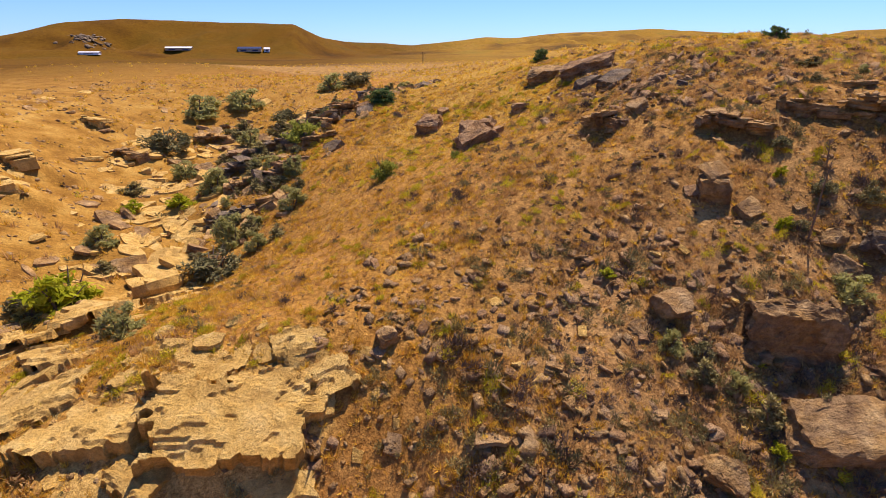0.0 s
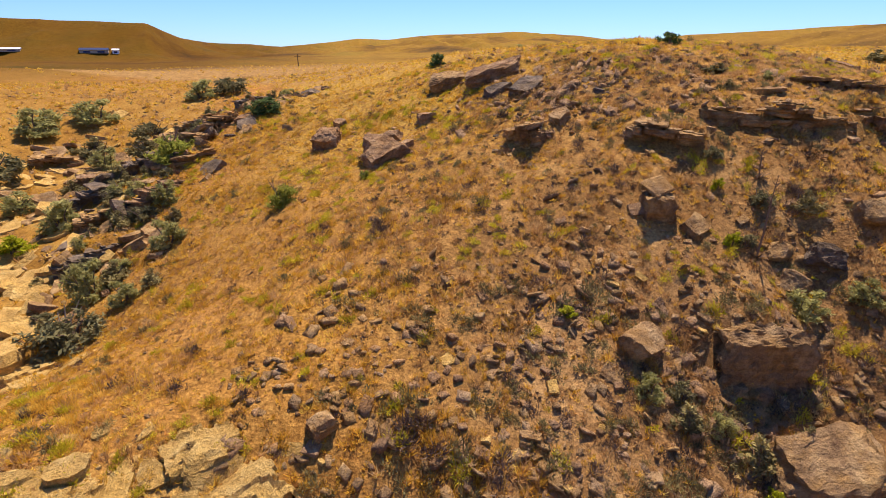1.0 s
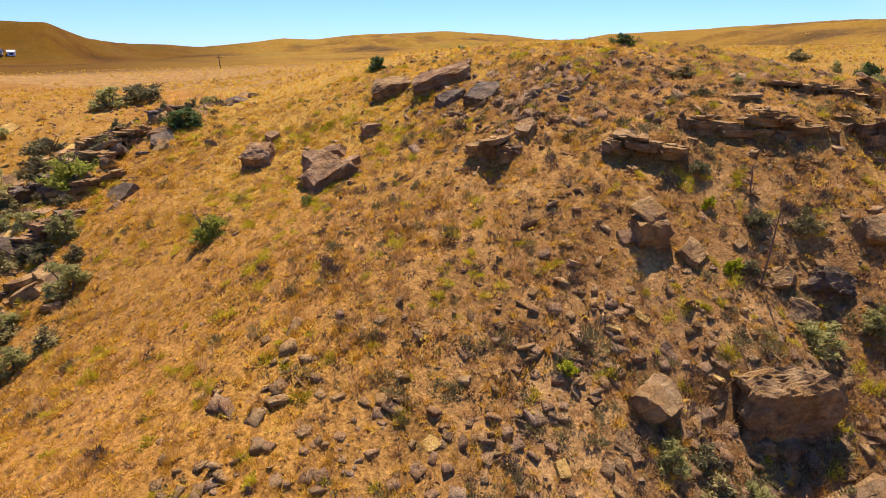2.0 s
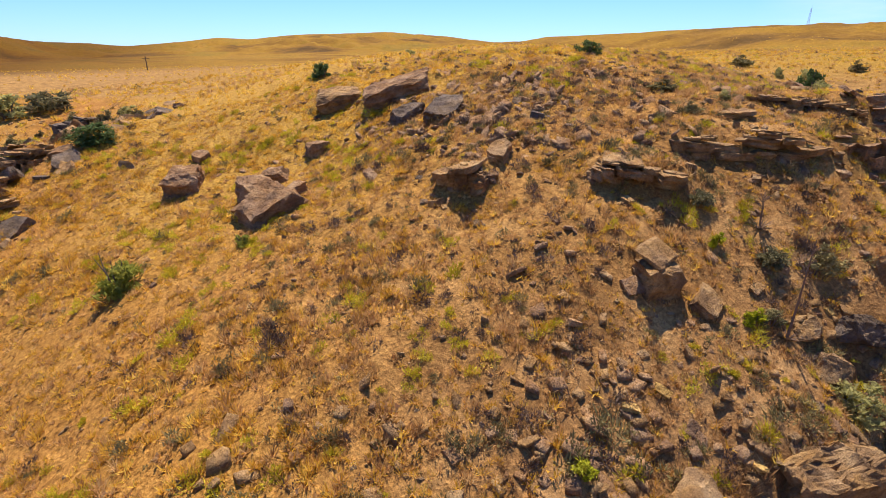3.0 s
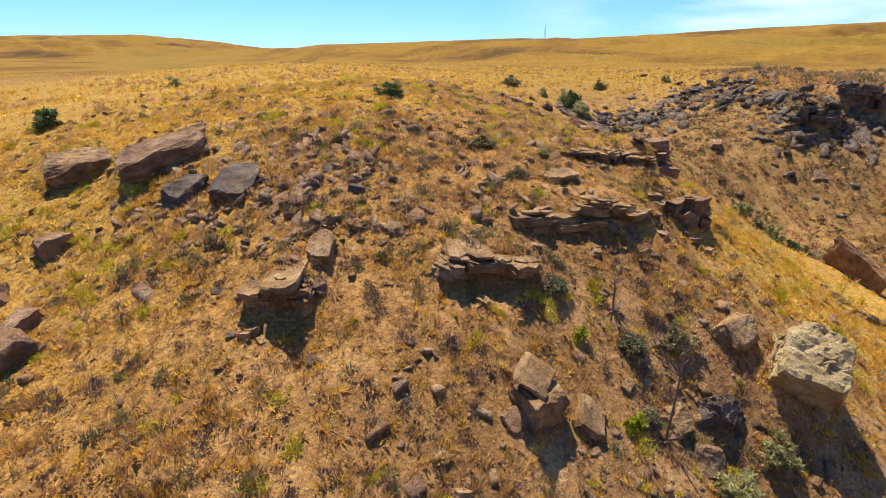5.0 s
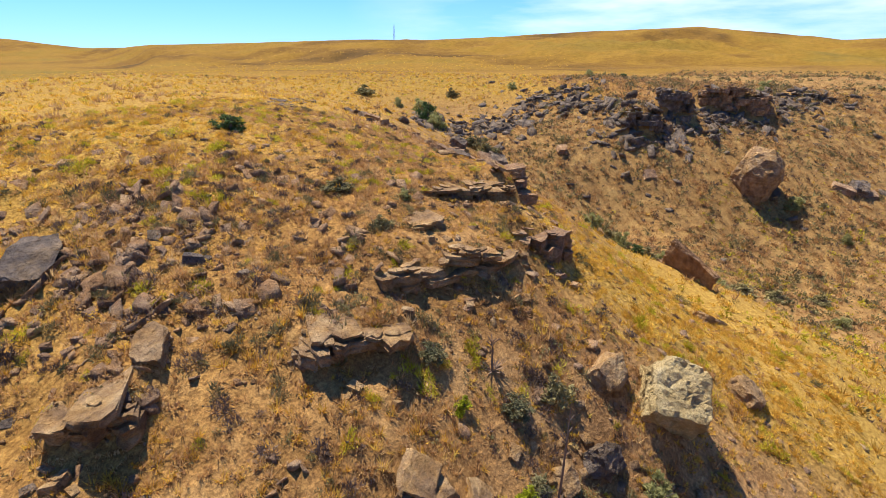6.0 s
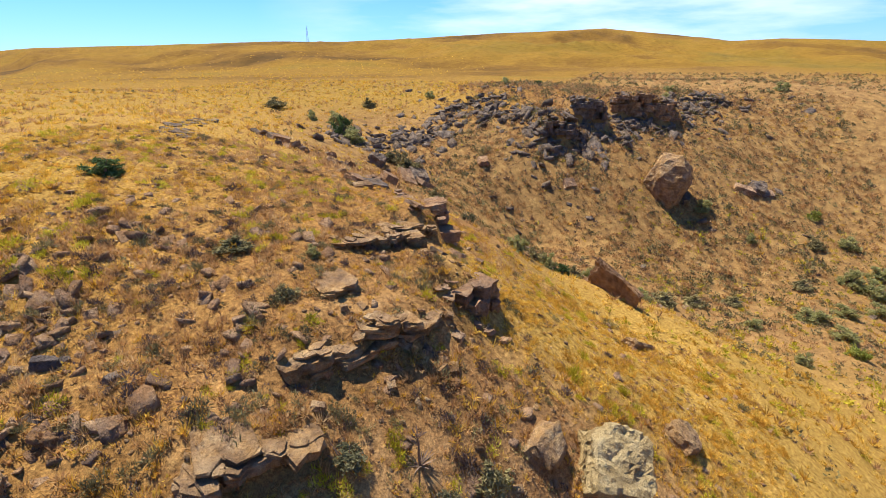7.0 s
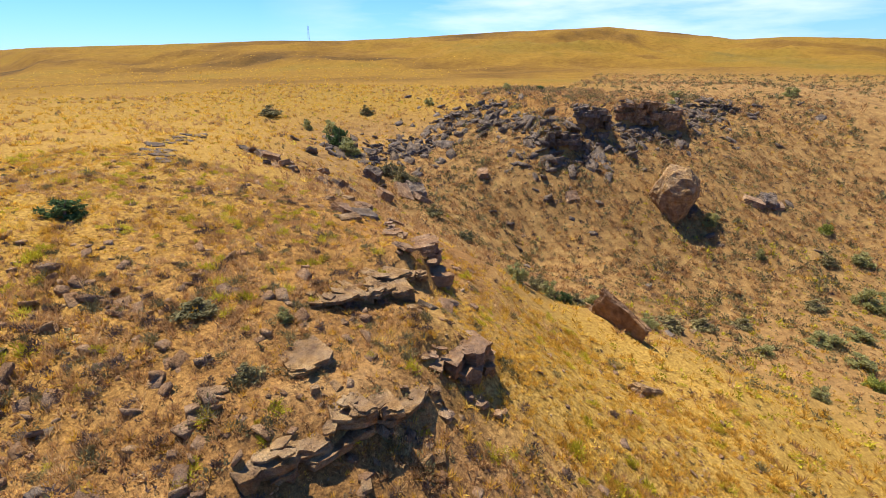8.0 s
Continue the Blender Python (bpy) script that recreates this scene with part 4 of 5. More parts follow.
    ledge(22, SANDSTONE, 55, "tan broken ledge at the top of the rocky band", 4)
    # foot of the slope
    ledge(9, PALE_STONE, 43, "pale weathered sandstone shelf with a dark overhang", 2, depth=2.2, block=2.0)
    ledge(26, SANDSTONE, 73, "low dark broken ledge among brush", 4)
    ledge(27, SANDSTONE, 74, "low tan ledge among stones and brush", 3)
    for row in (28, 29, 30):
        ledge(row, SANDSTONE, 47 + row, "small tan shelf of rock in the stony slope", 3)
    ledge(32, SANDSTONE, 81, "broken tan ledge at the head of the gully", 4)
    ledge(33, GREY_STONE, 82, "dark broken ledge in the brushy rocky band", 4)
    ledge(35, SANDSTONE, 84, "long low flaggy shelf on the spur", 3)
    ledge(36, SANDSTONE, 85, "small tan shelf behind a larger ledge", 3)
    ledge(37, RED_STONE, 86, "red-brown broken shelf on the spur's edge", 4)
    for row in range(38, 46):
        ledge(row, (SANDSTONE, GREY_STONE, RED_STONE, SANDSTONE)[row % 4], 52 + row, "broken dark sandstone ledge in the brushy rocky band", 4)
    for row in range(46, 49):
        ledge(row, PALE_STONE, 52 + row, "tan slab jutting from the bare bank of the gully", 2, block=2.0)
    ledge(34, SANDSTONE, 83, "tan overhanging slab on the gully's bank", 3)
    boulder("boulder", -3.6, 12.4, 1.1, 0.7, 0.45, 20, PALE_STONE, 45, "pale flat sandstone block by an overhang", tilt=(6, 8))
    boulder("boulder", -1.7, 14.2, 0.7, 0.6, 0.8, 25, SANDSTONE, 46, "small pointed tan sandstone block")
    boulder("boulder", -7.1, 14.1, 0.9, 0.7, 0.55, 5, PALE_STONE, 47, "small pale sandstone block on bare soil")
    boulder("sandstone_plate", -4.1, 13.7, 1.5, 1.0, 0.22, 10, PALE_STONE, 48, "thin pale sandstone plate lying on the slope", tilt=(22, 6))


# ---- bedrock laid bare at the foot of the hill ----
def sheet_mesh(seed, l, w, t, step=0.085):
    """A sheet of bedrock that flakes off in thin terraces, with a ragged broken rim, its general level at z = 0."""
    nx, ny = int(l / step), int(w / step)
    off = Vector((seed * 3.7, seed * 1.3, 0))
    bm = bmesh.new()
    grid = []
    for j in range(ny + 1):
        for i in range(nx + 1):
            x, y = (i / nx - 0.5) * l, (j / ny - 0.5) * w
            p = Vector((x, y, 0))
            rim = 1 - max(abs(2 * x / l), abs(2 * y / w)) + 0.42 * noise.noise(p * 0.9 + off) + 0.16 * noise.noise(p * 3.3 + off)
            flake = 0.9 * noise.noise(Vector((0.4 * x, 1.1 * y, 2)) + off) + 0.4 * noise.noise(Vector((1.0 * x, 2.4 * y, 6)) + off) + 0.07 * noise.noise(Vector((4 * x, 7 * y, 8)) + off)
            z = 0.085 * math.floor(3.2 * flake) + 0.02 * noise.noise(p * 9 + off)
            wob = Vector((noise.noise(p * 7 + off), noise.noise(p * 7 - off), 0)) * 0.4 * step
            grid.append(bm.verts.new(p + wob + Vector((0, 0, z if rim > 0.16 else -t))))
    for j in range(ny):
        for i in range(nx):
            a = j * (nx + 1) + i
            quad = [grid[a], grid[a + 1], grid[a + nx + 2], grid[a + nx + 1]]
            if max(v.co.z for v in quad) > -t + 0.01:
                bm.faces.new(quad)
    bmesh.ops.delete(bm, geom=[v for v in bm.verts if not v.link_faces], context="VERTS")
    return bm


def bedrock():
    """Broad pale sheets that follow the slope, broken off along their lower edge."""
    for k, (x, y, l, w, t, turn, lift, tip) in enumerate((
            (-5.6, 11.5, 4.0, 2.3, 0.55, 8, 0.30, -4), (-9.4, 11.4, 2.8, 1.7, 0.5, -10, 0.28, -5), (-11.8, 12.8, 2.4, 1.6, 0.35, 15, 0.12, -2),
            (-3.6, 12.9, 1.9, 1.0, 0.35, 30, 0.32, -6), (-7.8, 13.4, 3.2, 1.6, 0.3, -5, 0.08, 0), (-4.5, 14.1, 1.5, 0.9, 0.25, 15, 0.12, -4),
            (-4.4, 10.5, 2.2, 1.3, 0.5, 5, 0.25, -5), (-7.5, 10.4, 1.6, 1.5, 0.5, -25, 0.2, -3), (-15.7, 17.8, 2.4, 1.3, 0.0, 10, 0.05, -1),
            (-14.0, 19.0, 2.6, 1.5, 0.0, 20, 0.05, -1), (-12.6, 14.9, 2.0, 1.0, 0.3, -15, 0.1, -3),
            (-13.2, 23.0, 3.0, 1.8, 0.1, 12, 0.1, -2), (-18.0, 26.3, 3.0, 2.0, 0.0, 10, 0.06, -1), (-16.2, 21.6, 2.6, 1.8, 0.0, 25, 0.05, -1))):
        gx, gy = float(rise(x + 0.8, y) - rise(x - 0.8, y)) / 1.6, float(rise(x, y + 0.8) - rise(x, y - 0.8)) / 1.6
        up = Vector((-gx, -gy, 1)).normalized()
        turned = Vector((0, 0, 1)).rotation_difference(up).to_matrix().to_4x4()
        ob = part("bedrock_sheet", sheet_mesh(900 + k, 1.25 * l, 1.3 * w, t + 0.35), PALE_STONE)
        ob.matrix_world = Matrix.Translation((x, y, float(ground_height(x, y)) + lift + 0.06)) @ turned @ pose(0, 0, 0, 2.4 * tip, 0, turn)
        tagged(ob, "broad pale sandstone sheet broken along a shaded edge", "rock", "bedrock sheets")


# ---- far side of the ravine ----
def build_far_side():
    boulder("boulder", 64.6, 9.5, 5.0, 4.6, 7.6, 20, SANDSTONE, 60, "huge rounded brown boulder on the far slope", sink=0.42, cuts=8, boxy=0.0, rough=0.04, strata=0.03, bedded=0.2)
    ledge(11, RED_STONE, 61, "dark brown sandstone cliff along the ravine rim", 5)
    ledge(12, GREY_STONE, 62, "dark sandstone buttress below the rim", 5)
    ledge(13, GREY_STONE, 63, "dark sandstone crag with a deep shadow", 5)
    ledge(14, GREY_STONE, 64, "long low dark ledge at the plateau edge", 4)
    ledge(15, GREY_STONE, 65, "low dark ledge near the plateau edge", 4)
    boulder("boulder", 70.4, -0.4, 2.6, 2.0, 1.7, 10, GREY_STONE, 66, "dark boulder on the far grassy slope")
    boulder("boulder", 50.0, 36.4, 2.2, 1.8, 1.8, 10, GREY_STONE, 67, "grey boulder in the head of the ravine")
    boulder("boulder", 51.2, 32.8, 2.7, 2.0, 1.7, 40, GREY_STONE, 68, "grey boulder above the ravine floor")


build_outcrops()
bedrock()
build_far_side()


# ---- shrubs ----
def build_shrubs():
    SHRUBS["juniper"] = (shrub_kind("juniper_bush", 201, JUNIPER, "dense dark green juniper bush on the grassy crest", 1500, 0.052, 0.1, 0.6), False)
    SHRUBS["green"] = (shrub_kind("shrub", 202, GREEN, "olive green shrub among rocks in dry grass", 1400, 0.048, 0.2, 0.6), False)
    SHRUBS["broom"] = (shrub_kind("broom_shrub", 203, BROOM, "feathery green shrub on the golden slope", 1300, 0.054, 0.2, 1.0), False)
    SHRUBS["bright"] = (shrub_kind("shrub", 204, BRIGHT, "bright yellow-green shrub in the rocky gully", 1400, 0.054, 0.15, 0.3), False)
    SHRUBS["grey"] = (shrub_kind("sage_shrub", 205, SAGE, "grey-green sage shrub with bare stems", 1300, 0.048, 0.3, 0.5), False)
    SHRUBS["dead"] = (shrub_kind("dead_shrub", 206, BRUSH, "dark grey-green half-bare brush on the slope", 1300, 0.045, 0.4, 0.8), False)
    rng = np.random.default_rng(77)
    turn = lambda: float(rng.uniform(0, 360))
    # crest and slope
    for kind, x, y, w, h in (("juniper", 7.8, 44.4, 1.7, 1.15), ("juniper", 19.6, 33.5, 1.75, 0.95), ("broom", -3.2, 28.2, 1.75, 1.6), ("broom", 0.6, 27.3, 0.7, 0.6),
                             ("green", 19.5, 58.0, 1.6, 1.1), ("grey", 17.2, 26.0, 1.5, 0.5), ("grey", 15.6, 23.2, 0.9, 0.5), ("green", 17.9, 23.7, 0.6, 0.45),
                             ("dead", 13.2, 17.9, 1.1, 0.7), ("dead", 11.9, 16.8, 0.9, 0.6), ("grey", 14.3, 17.2, 1.2, 0.9), ("grey", 10.4, 12.1, 1.1, 1.0),
                             ("grey", 9.0, 12.0, 1.3, 1.1), ("green", 8.3, 12.7, 0.9, 0.7), ("green", 12.6, 14.8, 1.6, 0.9), ("green", 14.2, 14.4, 1.3, 0.8),
                             ("green", 6.7, 13.6, 1.0, 0.8), ("grey", 7.5, 12.9, 1.2, 0.8), ("dead", 7.6, 13.5, 1.0, 0.7), ("bright", 8.9, 11.3, 0.7, 0.5),
                             ("bright", 11.5, 17.0, 0.7, 0.5), ("bright", 12.2, 18.9, 0.6, 0.45), ("dead", 12.7, 20.0, 1.0, 0.6), ("bright", 5.4, 16.0, 0.7, 0.4)):
        shrub(kind, x, y, 1.15 * w, 1.15 * h, turn())
    # gully and the rocky band beside it
    for kind, x, y, w, h in (("bright", -17.0, 21.3, 3.0, 2.1), ("green", -17.9, 20.6, 1.6, 0.9), ("green", -11.1, 16.2, 1.4, 1.1), ("dead", -11.5, 24.6, 2.6, 1.6), ("green", -12.0, 28.3, 1.8, 1.8),
                             ("green", -8.9, 30.1, 1.6, 1.3), ("broom", -10.4, 39.7, 2.4, 2.0), ("juniper", -4.7, 42.9, 2.2, 1.2), ("green", -12.2, 61.0, 3.0, 1.8),
                             ("dead", -9.4, 61.6, 3.4, 1.9), ("green", -19.0, 27.6, 1.7, 1.1), ("bright", -17.5, 33.9, 1.8, 1.0), ("green", -15.7, 35.7, 2.2, 1.8),
                             ("dead", -22.9, 44.3, 3.6, 2.2), ("green", -23.6, 53.1, 3.8, 2.1), ("green", -20.2, 56.0, 3.6, 1.9), ("green", -19.6, 39.7, 2.2, 1.2),
                             ("bright", -20.1, 32.6, 1.5, 0.8), ("green", -16.7, 46.7, 2.2, 1.6), ("grey", -14.0, 40.5, 2.2, 1.4), ("grey", -13.0, 44.0, 2.4, 1.4),
                             ("dead", -11.0, 34.0, 1.6, 1.1), ("green", -9.8, 34.8, 1.5, 1.2), ("grey", -18.5, 50.0, 2.6, 1.6), ("dead", -15.0, 52.0, 2.8, 1.6),
                             ("grey", -21.5, 36.0, 1.6, 0.9), ("dead", -18.3, 21.0, 2.0, 1.3), ("grey", -9.0, 27.0, 1.1, 0.7), ("grey", -27.0, 33.0, 1.2, 0.7)):
        shrub(kind, x, y, 1.5 * w, 1.35 * h, turn())
    for k in range(60):
        s = rng.uniform(0, 1)
        x, y = np.interp(s, [0, 0.4, 0.7, 1], [-13.5, -13.5, -11, -6]) + rng.normal(0, 2.4), np.interp(s, [0, 0.4, 0.7, 1], [26, 38, 46, 54]) + rng.normal(0, 1.5)
        w = rng.uniform(0.9, 2.2)
        shrub(["grey", "dead", "green", "grey"][k % 4], x, y, w, w * rng.uniform(0.5, 0.75), turn())
    # ravine, its floor and the far slope
    for kind, x, y, w, h in (("juniper", 55.5, 42.6, 2.8, 3.0), ("green", 54.6, 41.2, 3.0, 1.9), ("green", 61.6, 47.0, 2.4, 1.7), ("grey", 61.8, 55.4, 3.6, 1.5),
                             ("grey", 71.8, 47.5, 2.2, 1.6), ("green", 60.4, 49.3, 1.5, 1.4), ("grey", 52.0, 34.4, 3.2, 2.2), ("dead", 52.9, 36.0, 2.4, 1.8),
                             ("green", 33.6, 19.9, 1.3, 1.0), ("green", 35.7, 18.4, 1.5, 1.1), ("grey", 34.6, 19.3, 1.4, 0.9), ("juniper", 36.6, 17.6, 1.3, 1.0),
                             ("green", 49.6, -1.0, 3.2, 1.2), ("green", 46.4, -2.3, 2.6, 1.1), ("broom", 43.4, -2.1, 1.8, 1.4), ("green", 45.1, 4.0, 2.0, 0.9),
                             ("green", 39.2, 2.4, 1.5, 0.9), ("green", 58.1, -6.6, 3.0, 1.8), ("broom", 69.2, -6.0, 1.8, 1.6), ("green", 61.6, 1.3, 1.4, 1.1),
                             ("grey", 45.1, 10.4, 3.0, 1.2), ("grey", 47.5, 8.0, 2.6, 1.1), ("green", 42.5, 12.2, 2.0, 1.0), ("grey", 50.0, 4.5, 2.2, 1.0),
                             ("green", 64.0, 5.8, 2.4, 1.5), ("green", 83.0, 31.0, 2.0, 1.1), ("juniper", 88.0, 27.0, 1.8, 1.0), ("green", 81.0, 9.6, 2.0, 1.4),
                             ("green", 95.0, 8.0, 2.4, 1.1), ("green", 100.0, -8.0, 3.2, 1.5), ("grey", 56.0, -2.0, 2.4, 1.1), ("green", 53.0, -7.0, 2.8, 1.3),
                             ("green", 76.0, 40.0, 1.8, 1.0), ("grey", 48.0, 30.0, 2.2, 1.3), ("dead", 46.0, 26.5, 1.8, 1.1), ("grey", 43.0, 20.0, 1.6, 0.9), ("green", 57.0, -8.0, 3.4, 1.5), ("green", 60.5, -9.5, 3.0, 1.4), ("grey", 55.0, -10.5, 3.2, 1.4),
                             ("green", 51.5, -4.0, 2.6, 1.1), ("grey", 63.5, -5.0, 2.4, 1.2), ("green", 65.5, -8.5, 2.8, 1.3), ("grey", 37.5, 17.0, 1.7, 1.0),
                             ("green", 38.6, 16.0, 1.9, 1.1), ("grey", 40.0, 15.0, 1.8, 1.0), ("dead", 41.4, 13.6, 1.7, 0.9), ("green", 35.0, 20.4, 1.5, 1.0)):
        shrub(kind, x, y, 1.15 * w, 1.15 * h, turn())


def stalk(x, y, high, lean, turn):
    """A dead flower stalk over its rosette of dry leaves."""
    rng = np.random.default_rng(int(high * 100))
    ob = tagged(new("flower_stalk"), "tall dead brown flower stalk standing in dry grass", "plant")
    ob.matrix_world = pose(x, y, float(ground_height(x, y)) - 0.05, lean, 0, turn)
    bm = bmesh.new()
    tube(bm, [(0, 0, 0), (0.02, 0, 0.35 * high), (0.0, 0.03, 0.7 * high), (0.05, 0.04, high)], [0.035, 0.028, 0.02, 0.008], 6)
    part("stem", bm, STALK, ob)
    for k in range(9):
        bm = bmesh.new()
        z, a = high * rng.uniform(0.62, 0.97), rng.uniform(0, 6.28)
        d = Vector((math.cos(a), math.sin(a), 0.9)) * rng.uniform(0.08, 0.2)
        tube(bm, [(0.02, 0.03, z), (0.02 + d.x, 0.03 + d.y, z + d.z)], [0.01, 0.016], 4)
        part("twig", bm, STALK, ob)
    bm = bmesh.new()
    for k in range(26):
        a, r = rng.uniform(0, 6.28), rng.uniform(0.25, 0.45)
        c, s = math.cos(a), math.sin(a)
        vs = [bm.verts.new(q) for q in ((0.03 * -s, 0.03 * c, 0.02), (0.03 * s, -0.03 * c, 0.02), (r * c, r * s, rng.uniform(0.1, 0.4)))]
        bm.faces.new(vs)
    part("rosette", bm, DEAD, ob, "dry grey leaf rosette")


# ---- loose rocks ----
def loose_rocks():
    rng = np.random.default_rng(5)
    kinds, plates = [], []
    for k in range(8):
        bm = slab_mesh(400 + k, 1.0, rng.uniform(0.55, 0.95), rng.uniform(0.12, 0.26), 14)
        me = bpy.data.meshes.new("slab")
        bm.to_mesh(me)
        bm.free()
        plates.append(me)
    for k in range(10):
        flat = rng.uniform(0.18, 0.5)
        bm = stone_mesh(300 + k, 1.0, rng.uniform(0.6, 0.9), flat, 2, rng.uniform(0.1, 0.6))
        me = bpy.data.meshes.new("rock")
        bm.to_mesh(me)
        bm.free()
        kinds.append(me)

    def lay(name, x, y, size, mat, label, group, tilt=14, sink=0.3):
        flat = name.startswith("sandstone")
        pick = plates if flat else kinds
        me = pick[int(rng.integers(len(pick)))]
        ob = new(name, me)
        if not me.materials:
            me.materials.append(mat)
        ob.material_slots[0].link = "OBJECT"
        ob.material_slots[0].material = mat
        z = float(ground_height(x, y)) + (0.04 * size if flat else -sink * size * 0.45)
        gx, gy = float(rise(x + 0.7, y) - rise(x - 0.7, y)) / 1.4, float(rise(x, y + 0.7) - rise(x, y - 0.7)) / 1.4
        up = Vector((-gx * 0.8 + rng.normal(0, tilt / 60), -gy * 0.8 + rng.normal(0, tilt / 60), 1)).normalized()
        turned = Vector((0, 0, 1)).rotation_difference(up).to_matrix().to_4x4()
        ob.matrix_world = Matrix.Translation((x, y, z)) @ turned @ pose(0, 0, 0, 0, 0, rng.uniform(0, 360)) @ Matrix.Diagonal((size, size * rng.uniform(0.8, 1.15), size * rng.uniform(0.75, 1.2), 1))
        tagged(ob, label, "rock", group)

    def along(points, n, width):
        seg = [math.dist(a, b) for a, b in zip(points, points[1:])]
        at = np.cumsum([0] + seg)
        s = rng.uniform(0, at[-1], n)
        xs, ys = np.interp(s, at, [p[0] for p in points]), np.interp(s, at, [p[1] for p in points])
        return zip(xs + rng.normal(0, width, n), ys + rng.normal(0, width, n))

    # pale slabs on the gully floor
    for x, y in along([(-17, 15), (-14, 20), (-13.6, 24), (-15.5, 28.5), (-18, 34), (-21.5, 40), (-24, 47)], 150, 1.9):
        lay("sandstone_slab", x, y, rng.uniform(0.7, 2.4), PALE_STONE, "pale flat sandstone slab on the gully floor", "slabs in the gully", 9)
    for x, y in ((-14.6, 20.2), (-13.8, 23.4), (-12.9, 31.4), (-26.2, 38.9), (-26.3, 46.2), (-15.8, 27.5), (-15.3, 17.6)):
        lay("sandstone_slab", x, y, rng.uniform(2.0, 3.0), PALE_STONE, "large pale sandstone slab in the rocky gully", "slabs in the gully", 10)
    for x, y in along([(-15, 26), (-17, 33), (-19, 40), (-19, 47), (-15, 52)], 85, 2.6):
        lay("sandstone_flag", x, y, rng.uniform(0.9, 2.3), rng.choice([PALE_STONE, SANDSTONE, SANDSTONE]), "tilted tan sandstone flag among gully brush", "flags in the gully", 20)
    # broken band between gully and hill
    for x, y in along([(-12, 29), (-11.5, 34), (-11, 39), (-8.5, 42.5), (-5, 46.5), (-3, 52)], 80, 2.0):
        if rng.random() < 0.7:
            lay("sandstone_flag", x, y, rng.uniform(0.8, 2.4), rng.choice([SANDSTONE, GREY_STONE, SANDSTONE]), "tilted brown sandstone flag beside the gully", "flags beside the gully", 34)
        else:
            lay("rock", x, y, rng.uniform(0.5, 1.4), rng.choice([SANDSTONE, GREY_STONE, RED_STONE]), "broken brown sandstone block beside the gully", "blocks beside the gully", 22, 0.3)
    # bare bank across the gully
    for _ in range(95):
        x, y = rng.uniform(-38, -18), rng.uniform(16, 60)
        lay("sandstone_slab", x, y, rng.uniform(0.4, 1.6), rng.choice([SANDSTONE, PALE_STONE]), "tan sandstone fragment on bare orange soil", "fragments on the bank", 14)
    # grey scree on the brow and the lower slope
    for _ in range(40):
        x, y = rng.normal(10.5, 2.6), rng.normal(28.5, 3.0)
        lay("rock", x, y, rng.uniform(0.18, 0.55), rng.choice([GREY_STONE, GREY_STONE, RED_STONE]), "grey broken stone on the brow of the hill", "stones on the brow", 18)
    for _ in range(70):
        x, y = rng.uniform(-3, 14), rng.uniform(9, 19)
        lay("rock", x, y, abs(rng.normal(0, 0.22)) + 0.18, rng.choice([SANDSTONE, RED_STONE, PALE_STONE]), "brown sandstone fragment on the lower slope", "fragments on the lower slope", 20)
    for _ in range(60):
        x, y = rng.normal(-7.0, 2.8), rng.normal(12.2, 1.5)
        lay("sandstone_plate", x, y, rng.uniform(0.25, 0.8), PALE_STONE, "thin pale sandstone plate on bare soil", "plates at the foot", 10)
    # spur edge above the ravine, and the row of slabs on the crest
    for x, y in along([(19, 19), (22, 21), (25, 22.3), (29, 26.5), (36, 33), (40, 36), (45, 38)], 45, 0.8):
        lay("rock", x, y, rng.uniform(0.3, 1.1), rng.choice([SANDSTONE, RED_STONE, GREY_STONE]), "broken sandstone along the spur's edge", "stones along the spur", 20)
    for x, y in along([(29, 38.5), (31.5, 41.4), (37.6, 45.5), (42, 47.8)], 34, 0.5):
        lay("sandstone_slab", x, y, rng.uniform(0.5, 1.4), GREY_STONE, "flat grey slab in a curved row on the crest", "row of slabs", 5)
    for x, y in along([(37, 42), (40.2, 40.9), (37.6, 37), (40.1, 34.8), (44, 33)], 20, 0.7):
        lay("rock", x, y, rng.uniform(0.6, 1.5), rng.choice([GREY_STONE, RED_STONE]), "dark broken rock above the ravine", "rocks above the ravine", 18, 0.15)
    for x, y, s in ((29.0, 26.9, 1.7), (28.5, 27.6, 1.3), (45.3, 33.4, 1.8), (49.6, 33.4, 2.2), (50.4, 31.9, 2.0), (53, 34, 1.6), (24.0, 22.6, 1.0)):
        lay("rock", x, y, s, rng.choice([GREY_STONE, RED_STONE]), "dark sandstone block at the ravine's edge", "rocks above the ravine", 14, 0.1)
    # ravine floor and far slope
    for x, y in along([(33, 20.5), (37, 17.5), (42, 13), (48, 8)], 18, 1.3):
        lay("rock", x, y, rng.uniform(0.3, 1.1), rng.choice([SANDSTONE, GREY_STONE]), "rock on the ravine floor among brush", "rocks in the ravine", 16)
    for x, y, s in ((58.9, 28.3, 1.6), (60.3, 19.4, 1.6), (69.5, 1.1, 2.4), (70.6, -1.3, 2.3)):
        lay("rock", x, y, s, RED_STONE, "large dark rock on the far grassy slope", "rocks on the far slope", 10, 0.15)


# ---- things in the distance ----
WHITE_METAL = plain_material("white_sheet_metal", (0.75, 0.76, 0.78), 0.5)
BLUE_METAL = plain_material("dark_blue_sheet_metal", (0.05, 0.065, 0.13), 0.5)
TAN_WALL = plain_material("tan_wall", (0.45, 0.36, 0.26), 0.8)
STEEL = plain_material("galvanised_steel", (0.45, 0.46, 0.48), 0.5, 0.3)
WOOD = plain_material("weathered_wood", (0.16, 0.11, 0.08), 0.9)


